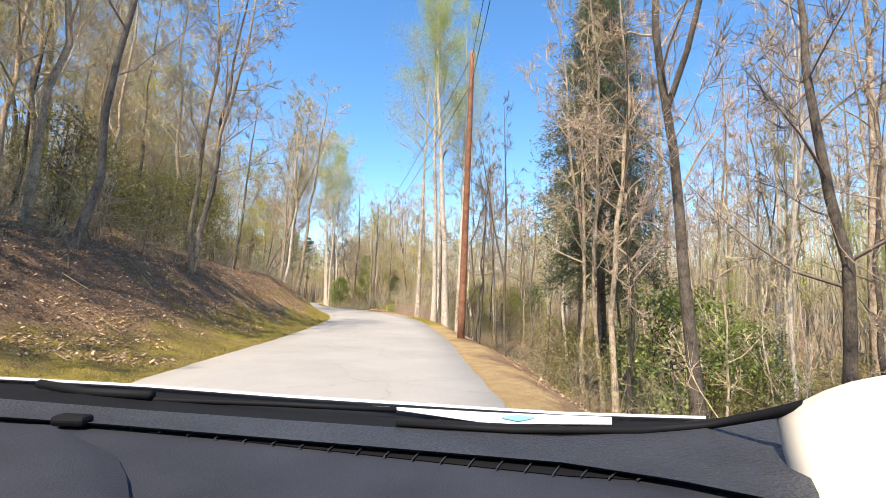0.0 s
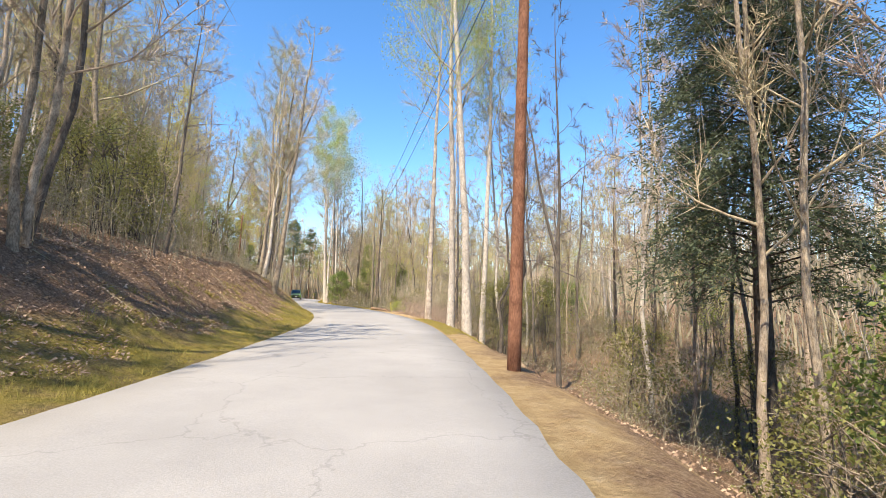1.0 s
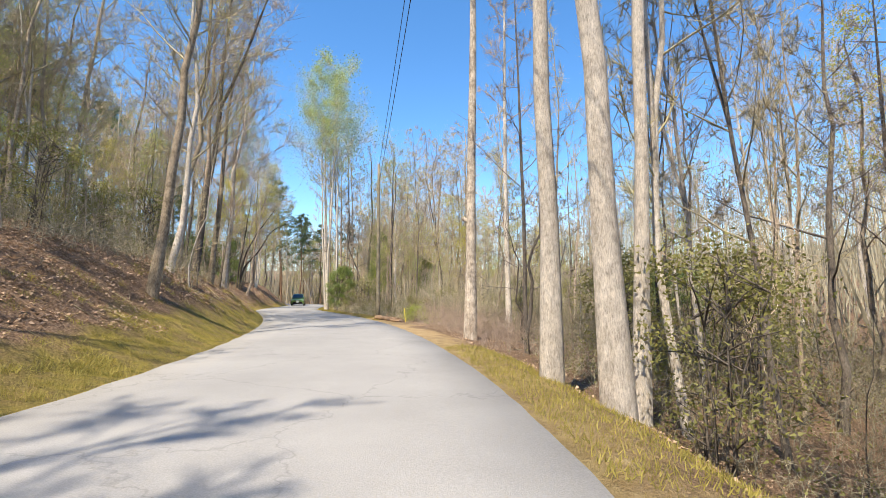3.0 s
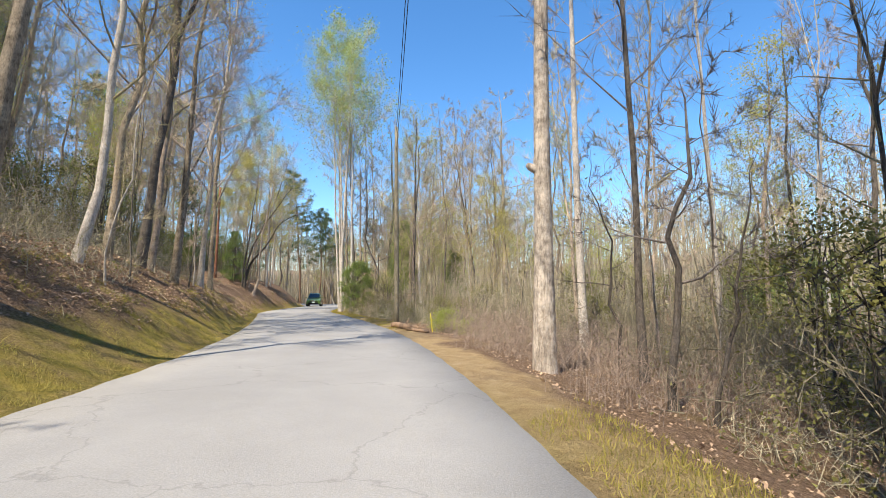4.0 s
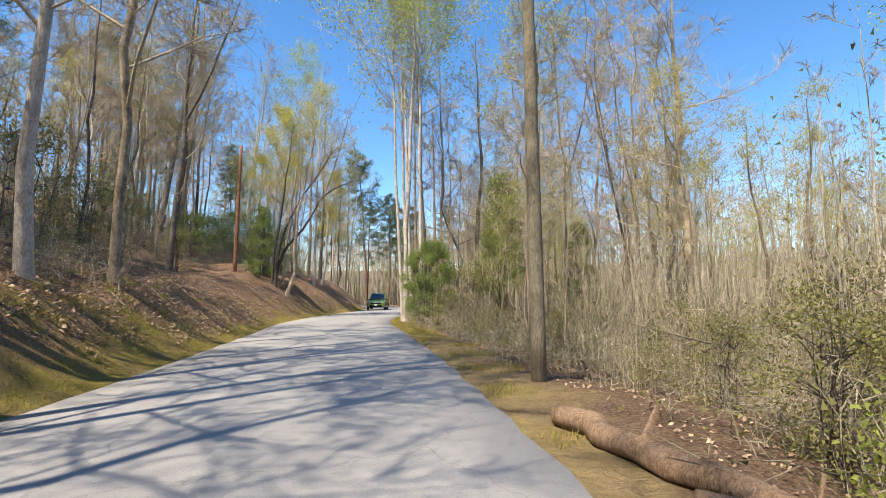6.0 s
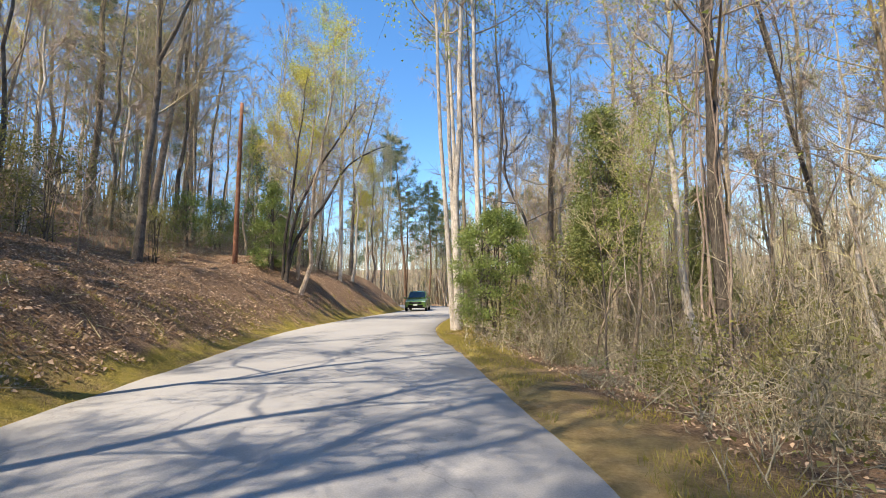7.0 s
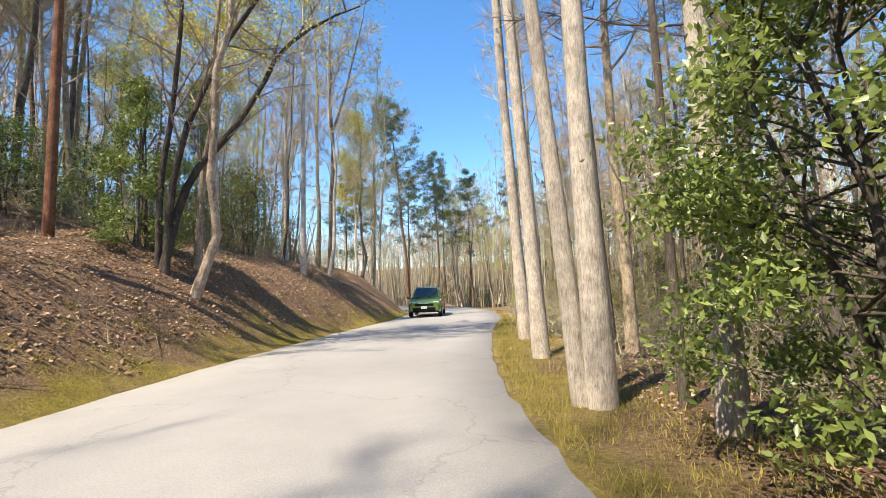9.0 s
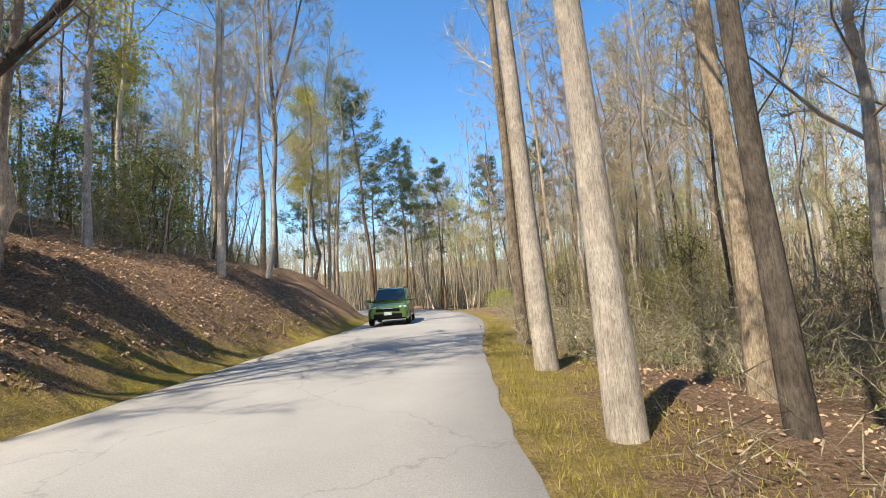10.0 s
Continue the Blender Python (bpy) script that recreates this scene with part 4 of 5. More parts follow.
wood(scatter(46, (-50, 10, -4, 95), lambda s, l: -24 < l < -11 and s > -4, 1.2), 3, 4)
wood(scatter(95, (-90, 10, -4, 140), lambda s, l: -52 < l < -15 and s > -4, 2.2), 1.5)
wood(scatter(46, (-30, 30, 4, 125), lambda s, l: 6.5 < l < 17 and s > 2 and not (14 < s < 72 and l < 10.5) and not (36 < s < 60), 2.3), 0, 9)
wood(scatter(62, (-30, 70, 4, 150), lambda s, l: 17 <= l < 58 and (-10 < s < 34 or s > 66), 2.4), 0)
wood(scatter(40, (-20, 60, 30, 100), lambda s, l: 15 <= l < 50 and 34 < s < 66, 2.6), 0, 3, 0.68)
wood(scatter(9, (-30, 8, -30, -3), lambda s, l: -20 < l < -7, 3.0), 1, 2)
wood(scatter(6, (6, 45, -45, 6), lambda s, l: 7 < l < 40, 3.0), 0, 3)
for x, y in scatter(84, (-50, 10, 0, 100), lambda s, l: -20 < l < -7.2, 1.2):
    plant("sapling", x, y, int(rng.integers(4)), rng.uniform(0, 360), rng.uniform(0.6, 1.2), (rng.normal() * 5, rng.normal() * 5))
for x, y in scatter(120, (-25, 25, 6, 115), lambda s, l: 5.2 < l < 24, 1.0):
    shape = int(rng.integers(4)), rng.uniform(0, 360), rng.uniform(0.6, 1.4), (rng.normal() * 5, rng.normal() * 5)
    if float(beside([(x, y)])[1][0]) > 7.2:
        plant("sapling", x, y, *shape)
for x, y in scatter(60, (-60, 10, 0, 115), lambda s, l: -22 < l < -8.2, 1.8):
    plant("shrub", x, y, int(rng.integers(2)), rng.uniform(0, 360), rng.uniform(0.7, 1.4))
for x, y in scatter(62, (-25, 30, 8, 115), lambda s, l: 5.6 < l < 22 and not (46 < s < 64 and l < 9), 1.5):
    shape = int(rng.integers(2)), rng.uniform(0, 360), rng.uniform(0.6, 1.2)
    along, side = (float(q[0]) for q in beside([(x, y)]))
    if not (36 < along < 48 and side < 8.5):
        plant("shrub", x, y, *shape)
for n, (x, y) in enumerate(scatter(14, (-22, 0, 44, 82), lambda s, l: 48 < s < 66 and 4.4 < l < 8, 1.0)):
    plant("shrub", x, y, n, rng.uniform(0, 360), rng.uniform(0.25, 0.48))
for n, (x, y) in enumerate(scatter(34, (-20, 0, 40, 80), lambda s, l: 44 < s < 71 and 5.0 < l < 13, 0.9)):
    shape = rng.uniform(0, 360), rng.uniform(0.6, 1.0) if n % 3 else rng.uniform(0.45, 0.7), (rng.normal() * 5, rng.normal() * 4)
    if n % 3 or float(beside([(x, y)])[1][0]) > 7.5:
        plant("sapling" if n % 3 else "shrub", x, y, n, *shape)
for n, (x, y) in enumerate(scatter(18, (-40, 0, 0, 60), lambda s, l: -15 < l < -9.0 and s > -3, 1.3)):
    plant("shrub" if n % 2 else "budding", x, y, n, rng.uniform(0, 360), rng.uniform(0.9, 1.5) if n % 2 else rng.uniform(0.35, 0.6), (rng.normal() * 5, rng.normal() * 4))
for n, (x, y) in enumerate(scatter(74, (-70, 30, 8, 130), lambda s, l: -26 < l < -9 or 11 < l < 30, 2.6)):
    plant("budding", x, y, n, rng.uniform(0, 360), rng.uniform(0.6, 1.0))
for x, y in scatter(8, (-75, -30, 40, 130), lambda s, l: -60 < l < -18, 4):
    plant("pine", x, y, int(rng.integers(3)), rng.uniform(0, 360), rng.uniform(0.6, 0.9))


def stuff(name, wood, mat, label, category):
    return tagged(new(name, wood.mesh(name, mat)), label, category, kind="stuff")


# thickets of dry stems
def thicket(places, lo, hi, stems, wide, seed, label, mat, leaf=None, share=1.0, upright=False):
    r = np.random.default_rng(seed)
    shapes = [brush_mesh(seed + k, stems, wide, upright) for k in range(5)]
    all_, leafage = Wood(), Wood()
    z = land(places)
    for (x, y), g in zip(places, z):
        v, f, tips = shapes[int(r.integers(5))]
        a_, h = r.uniform(0, 6.28), r.uniform(lo, hi)
        c, s = math.cos(a_), math.sin(a_)
        turn_ = lambda q: np.c_[q[:, 0] * c - q[:, 1] * s, q[:, 0] * s + q[:, 1] * c, q[:, 2] * h] + (x, y, g)
        all_.add(turn_(v), f)
        if leaf and r.uniform() < share:
            leafage.buds(turn_(tips) + r.normal(size=tips.shape) * 0.06, 0.05, r)
    stuff("brush", all_, mat, label, "undergrowth")
    if leaf:
        stuff("brush_leafage", leafage, leaf, "small olive and brown leaves in the brush", "undergrowth")


rightbrush = scatter(330, (-26, 14, 30, 100), lambda s, l: (34 < s < 47 and 8.5 < l < 18) or (47 <= s < 66 and 4.6 < l < 17) or (s >= 66 and 5.2 < l < 15), 0.4)
thicket(rightbrush, 1.1, 3.0, 13, 1.1, 900, "tangled dry brown brush beside the road", STEM, SHRUBGREEN, 0.7)
red = scatter(120, (-8, 4, 30, 52), lambda s, l: 36 < s < 47 and 4.35 < l < 7.6, 0.25)
thicket(red, 0.7, 1.7, 15, 1.0, 960, "upright reddish-brown brush under the scarred tree", STEM_RED, upright=True)
edge = scatter(300, (-26, 4, 30, 100), lambda s, l: (47 <= s < 64 and 4.1 < l < 8) or (64 <= s < 92 and 3.75 < l < 7.5), 0.3)
thicket(edge, 0.35, 1.4, 12, 0.9, 930, "low tangled brown brush along the verge", STEM, SHRUBGREEN, 0.5)
lowbrush = scatter(340, (-6, 30, 4, 46), lambda s, l: 6 < l < 24, 0.7)
thicket(lowbrush, 0.7, 2.7, 12, 1.2, 910, "thin bare undergrowth below the road", STEM, SHRUBGREEN, 0.9)
leftbrush = scatter(430, (-50, 0, 0, 100), lambda s, l: -19 < l < -7.2 and not (62 < s < 84 and l > -10.5), 0.6)
thicket(leftbrush, 1.0, 3.6, 10, 1.2, 920, "thin bare undergrowth at the top of the bank", STEM, SHRUBGREEN, 0.7)

canes = scatter(150, (-14, 8, 34, 66), lambda s, l: 42 < s < 63 and 5.2 < l < 15, 0.4)
thicket(canes, 2.0, 4.6, 7, 0.9, 970, "tall thin upright grey-brown canes in the thicket", STEM, upright=True)

bankbrush = scatter(110, (-26, -8, 34, 68), lambda s, l: (40 < s < 62 and -9.0 < l < -5.2) or (26 < s <= 40 and -10 < l < -6.5), 0.5)
thicket(bankbrush, 0.35, 1.3, 9, 1.0, 990, "dry tangled brush hanging over the bank", STEM, SHRUBGREEN, 0.3)

lowgreen = scatter(190, (-30, -5, 55, 105), lambda s, l: (60 < s < 96 and 4.3 < l < 10), 0.3)
thicket(lowgreen, 0.2, 0.6, 8, 1.0, 940, "low dark green creepers over the leaf litter", STEM, EVERGREEN, 1.0)
roadside = scatter(150, (-36, -10, 66, 108), lambda s, l: 74 < s < 100 and 5.0 < l < 11, 0.35)
thicket(roadside, 0.5, 1.6, 9, 1.0, 980, "low leafy brush under the roadside trees", STEM, SHRUBGREEN, 0.9)
for n, (x, y) in enumerate(scatter(16, (-32, -6, 74, 108), lambda s, l: 80 < s < 102 and 8 < l < 17, 1.5)):
    plant(("slim", "haze")[n % 2], x, y, n, 50.0 * n, 0.8 + 0.03 * (n % 5), (1.5 * (n % 3) - 1.5, 0), wide=0.8)
slopegreen = scatter(260, (-6, 26, 4, 48), lambda s, l: 5.6 < l < 19 and s < 46, 0.4)
thicket(slopegreen, 0.3, 0.95, 8, 1.1, 950, "low olive undergrowth on the slope below the road", STEM, SHRUBGREEN, 1.0)
wood(scatter(54, (-62, 5, 94, 140), lambda s, l: 7 < abs(l) < 32, 1.8), 0, 3)
for n, (x, y) in enumerate(scatter(26, (-50, -5, 96, 125), lambda s, l: 6 < l < 24, 1.5)):
    plant(("shrub", "budding", "lime")[n % 3], x, y, n, rng.uniform(0, 360), rng.uniform(0.6, 1.1))

# far woods: trunks and branches only
far = Wood()
far_rng = np.random.default_rng(11)
fp = far_rng.uniform((-200, -10), (170, 270), (9000, 2))
fs, fl = beside(fp)
fp = fp[((np.abs(fl) > 40) & (np.abs(fl) < 170)) | ((fp[:, 1] > 98) & (np.abs(fl) > 13) & (np.abs(fl) < 170))][:3100]
fz = land(fp)
for (x, y), g in zip(fp, fz):
    tall = far_rng.uniform(12, 21)
    lean = far_rng.normal(size=2) * 0.5
    base, top = np.array([x, y, g - 0.3]), np.array([x + lean[0], y + lean[1], g + tall])
    far.cones([base], [top], far_rng.uniform(0.08, 0.2))
    m = 14
    q = far_rng.uniform(0.3, 0.98, m)[:, None]
    o = base + (top - base) * q
    an = far_rng.uniform(0, 6.28, m)
    ln = tall * 0.24 * (1.2 - q[:, 0]) * far_rng.uniform(0.4, 1.1, m)
    d = np.c_[np.cos(an) * ln, np.sin(an) * ln, ln * far_rng.uniform(0.3, 1.2, m)]
    far.slivers(o, o + d, 0.045)
    k = 60
    ball = far_rng.normal(size=(k, 3))
    ball *= (far_rng.uniform(0.3, 1, k) ** 0.5 / np.linalg.norm(ball, axis=1))[:, None]
    o = base + (top - base) * 0.68 + ball * (tall * 0.19, tall * 0.19, tall * 0.34)
    d = (o - base - (top - base) * 0.4) * 0.12 + far_rng.normal(size=(k, 3)) * 0.45
    far.slivers(o, o + d, 0.034)
up_ = far_rng.uniform((-150, 10), (110, 200), (110000, 2))
us, ul = beside(up_)
up_ = up_[((np.abs(ul) > 20) & (np.abs(ul) < 100)) | ((np.abs(ul) > 10) & (us > 95))][:46000]
uz = land(up_)
lo = np.c_[up_, uz - 0.1]
far.slivers(lo, lo + np.c_[far_rng.normal(size=(len(lo), 2)) * 0.9, far_rng.uniform(1.5, 7.5, len(lo))], far_rng.uniform(0.03, 0.1, len(lo)))
stuff("far_woods", far, FAR, "distant bare grey-brown woods on the hills", "woods")

haze = Wood()
hp = far_rng.uniform((-150, 20), (120, 230), (90000, 2))
hs_, hl = beside(hp)
hp = hp[(np.abs(hl) > 26) & (np.abs(hl) < 130)]
hp = hp[wobble(hp[:, 0], hp[:, 1], 7, 4) > 0.1][:15000]
haze.buds(np.c_[hp, land(hp) + 17 * far_rng.uniform(0.05, 1, len(hp)) ** 1.4], 0.34, far_rng)
stuff("far_foliage", haze, SHRUBGREEN, "first olive and yellow-green leaves in the distant woods", "woods")


# ---- plain materials for made things ----
def plain(name, colour, rough=0.5, metal=0.0, coat=0.0, grain=0.0, grain_scale=200, fleck=0.15, shine=0.5):
    def build(n, l, b):
        x = noise_node(n, l, 6, 5, 0.6)
        c = ramp(n, l, x.outputs[0], [(0.3, tuple(v * (1 - fleck) for v in colour)), (0.7, tuple(min(1, v * (1 + fleck)) for v in colour))])
        l.new(c.outputs[0], b.inputs["Base Color"])
        b.inputs["Roughness"].default_value, b.inputs["Metallic"].default_value, b.inputs["Coat Weight"].default_value = rough, metal, coat
        b.inputs["Specular IOR Level"].default_value = shine
        if grain:
            v = n.new("ShaderNodeTexVoronoi")
            v.inputs["Scale"].default_value = grain_scale
            t = n.new("ShaderNodeTexCoord")
            l.new(t.outputs["Object"], v.inputs["Vector"])
            bump(n, l, b, v.outputs["Distance"], grain, 0.002)
    return material(name, build)


POLE_RED = bark("pole_wood_red", (0.13, 0.058, 0.036), (0.31, 0.155, 0.095), varied=0.02)
POLE_GREY = bark("pole_wood_grey", (0.15, 0.13, 0.09), (0.30, 0.265, 0.19), varied=0.02)
LOGWOOD = bark("fallen_log_bark", (0.13, 0.085, 0.055), (0.42, 0.29, 0.19), varied=0.05)
CABLE = plain("cable_black", (0.02, 0.02, 0.022), 0.6)
STEEL = plain("galvanised_steel", (0.45, 0.46, 0.47), 0.4, 0.8)
YELLOWPAINT = plain("yellow_plastic", (0.75, 0.62, 0.05), 0.5)
GREENPAINT = plain("green_car_paint", (0.10, 0.18, 0.04), 0.28, 0.35, 0.8, fleck=0.05)
BLACKTRIM = plain("black_trim", (0.006, 0.006, 0.007), 0.7, shine=0.15)
GLASSDARK = plain("tinted_glass", (0.012, 0.02, 0.018), 0.05, 0.0, 0.5, fleck=0.02)
LAMPGLASS = plain("headlamp_glass", (0.62, 0.68, 0.62), 0.12, 0.2, 0.5)
CHROME = plain("chrome", (0.75, 0.75, 0.75), 0.15, 1.0)
RUBBER = plain("tyre_rubber", (0.018, 0.018, 0.018), 0.85)
ALLOY = plain("alloy_rim", (0.38, 0.38, 0.4), 0.35, 0.9)
DASH = plain("dash_vinyl", (0.020, 0.022, 0.030), 0.65, shine=0.35, grain=0.25, grain_scale=420, fleck=0.3)
DASHGRAIN = plain("dash_leather_grain", (0.026, 0.028, 0.034), 0.5, grain=1.0, grain_scale=190, fleck=0.25)
PILLAR = plain("pale_pillar_trim", (0.55, 0.52, 0.45), 0.8, grain=0.2, grain_scale=500, fleck=0.06)
WHITEPAINT = plain("white_car_paint", (0.82, 0.83, 0.84), 0.25, 0.0, 0.7, fleck=0.03)
STICKER = plain("blue_sticker", (0.18, 0.45, 0.62), 0.5, fleck=0.2)


def part(name, bm, mat, parent, label="", smooth=False):
    me = bpy.data.meshes.new(name)
    bm.normal_update()
    bm.to_mesh(me)
    bm.free()
    if smooth:
        me.polygons.foreach_set("use_smooth", [True] * len(me.polygons))
    me.materials.append(mat)
    ob = new(name, me)
    ob.parent = parent
    if label:
        tagged(ob, label)
    return ob


def box_bm(size, at=(0, 0, 0), bevel=0.0, segments=2, turn=None):
    bm = bmesh.new()
    bmesh.ops.create_cube(bm, size=1)
    bmesh.ops.scale(bm, vec=size, verts=bm.verts)
    if bevel:
        bmesh.ops.bevel(bm, geom=bm.edges[:], offset=bevel, segments=segments, affect="EDGES", profile=0.5)
    if turn:
        bmesh.ops.rotate(bm, cent=(0, 0, 0), matrix=Euler([radians(v) for v in turn]).to_matrix(), verts=bm.verts)
    bmesh.ops.translate(bm, vec=at, verts=bm.verts)
    return bm


def tube_bm(pts, radii, k=10):
    w = Wood()
    w.tube(pts, radii, k)
    bm = bmesh.new()
    vs = [bm.verts.new(v) for v in np.concatenate(w.v)]
    for f in np.concatenate(w.f):
        bm.faces.new([vs[i] for i in f])
    for ring in (vs[:k], vs[-k:]):
        bm.faces.new(ring)
    bmesh.ops.recalc_face_normals(bm, faces=bm.faces)
    return bm


def disc_bm(radius, width, at, sides=20, bevel=0.02):
    """A wheel-like drum with its axle along x."""
    bm = bmesh.new()
    bmesh.ops.create_cone(bm, cap_ends=True, segments=sides, radius1=radius, radius2=radius, depth=width)
    bmesh.ops.bevel(bm, geom=[e for e in bm.edges if len(e.link_faces) == 2 and any(len(f.verts) > 4 for f in e.link_faces)], offset=bevel, segments=2, affect="EDGES")
    bmesh.ops.rotate(bm, cent=(0, 0, 0), matrix=Euler((0, radians(90), 0)).to_matrix(), verts=bm.verts)
    bmesh.ops.translate(bm, vec=at, verts=bm.verts)
    return bm


# ---- poles and wires ----
def utility_pole(x, y, tall, r, mat, label, lean=(0, 0), arm=True):
    thing = tagged(new("utility_pole"), label, "utility pole", "roadside utility poles")
    z = height(x, y)
    thing.matrix_world = Matrix.Translation((x, y, z)) @ Euler((radians(-lean[1]), radians(lean[0]), 0)).to_matrix().to_4x4()
    t = np.linspace(-0.6, tall, 9)
    part("shaft", tube_bm(np.c_[t * 0, t * 0, t], r * (1 - 0.35 * np.clip(t, 0, tall) / tall), 14), mat, thing, smooth=True)
    part("cap", tube_bm([(0, 0, tall), (0, 0, tall + 0.05)], [r * 0.68, r * 0.3], 14), STEEL, thing)
    if arm:
        part("bracket", box_bm((0.08, 0.35, 0.1), (0, 0.2, tall - 0.35), 0.01), STEEL, thing)
        part("insulator", tube_bm([(0, 0.36, tall - 0.35), (0, 0.36, tall - 0.25), (0, 0.36, tall - 0.15)], [0.03, 0.05, 0.03], 10), STEEL, thing)
    top = thing.matrix_world @ Vector((0, 0, tall - 0.15))
    return top


pole_a = utility_pole(0.9, 18.2, 11.2, 0.14, POLE_RED, "reddish-brown weathered wooden utility pole at the road shoulder", (1.0, 0))
pole_b = utility_pole(-8.84, 52.5, 9.6, 0.13, POLE_GREY, "grey-green weathered wooden utility pole among brush", (-0.3, 0))
utility_pole(-30.3, 69.4, 8.4, 0.13, POLE_RED, "brown wooden utility pole on the leafy bank", (1.0, 0))


def cable(a, b, sag, r=0.012):
    t = np.linspace(0, 1, 16)[:, None]
    p = np.array(a) + (np.array(b) - np.array(a)) * t
    p[:, 2] -= sag * 4 * (t * (1 - t))[:, 0]
    thing = mesh_object("overhead_cable", *wire_shape(p, r), CABLE)
    return tagged(thing, "thin black overhead cable strung between poles", "cable", "overhead cables")


def wire_shape(p, r):
    w = Wood()
    w.tube(p, np.full(len(p), r), 5)
    return np.concatenate(w.v), np.concatenate(w.f)


before = Vector((3.0, -18.0, 9.5))
for low in (0.0, 1.1):
    cable(before - Vector((0, 0, low)), pole_a - Vector((0, 0, low)), 0.5)
    cable(pole_a - Vector((0, 0, low)), pole_b - Vector((0, 0, low)), 0.6)

# ---- log, marker and small finds by the road ----
for (x0, y0), (x1, y1), r, text in (((-8.3, 50.0), (-6.6, 47.75), 0.12, "split fallen log lying along the clay shoulder"),
                                    ((-7.3, 48.3), (-6.2, 47.2), 0.06, "thin fallen branch lying on the clay shoulder")):
    log = tagged(new("fallen_log"), text, "log")
    t = np.linspace(0, 1, 8)[:, None]
    p = np.array((x0, y0)) + (np.array((x1, y1)) - np.array((x0, y0))) * t
    p = np.c_[p, land(p) + r * 0.8]
    p[:, :2] += np.random.default_rng(4).normal(size=(8, 2)) * 0.05
    log.location = tuple(p[0])
    part("bole", tube_bm(p - p[0], r * np.array([1.0, 1.1, 1.0, 0.95, 1.05, 0.9, 0.8, 0.6]), 9), LOGWOOD, log, smooth=True)
    part("branch_stub", tube_bm([p[3] - p[0], p[3] - p[0] + np.array((0.15, 0.22, 0.3))], [r * 0.4, r * 0.15], 6), LOGWOOD, log)
marker = tagged(new("marker_post"), "thin yellow plastic marker post beside the log", "marker post")
marker.location = (-6.3, 48.0, height(-6.3, 48.0))
part("post", box_bm((0.035, 0.012, 0.85), (0, 0, 0.3), 0.004, turn=(0, -6, 0)), YELLOWPAINT, marker)
for k, (x, y, z0, length, az, rise) in enumerate(((-33.5, 72.0, 0, 2.6, 30, 4), (-36.0, 68.5, 0, 3.0, 10, 3), (-12.9, 28.0, 0, 2.0, 50, 5), (-10.2, 18.0, 0, 1.8, 20, 3))):
    stick = tagged(new("fallen_branch"), "dead fallen branch lying on the leaf litter", "branch")
    stick.location = (x, y, height(x, y) + 0.05)
    end = np.array((math.sin(radians(az)) * length, math.cos(radians(az)) * length))
    dz = height(x + end[0], y + end[1]) - height(x, y)
    part("bole", tube_bm([(0, 0, 0), (end[0] * 0.5, end[1] * 0.5 + 0.05, dz * 0.5 + 0.03), (*end, dz + 0.02)], [0.05, 0.04, 0.02], 7), LOGWOOD, stick, smooth=True)


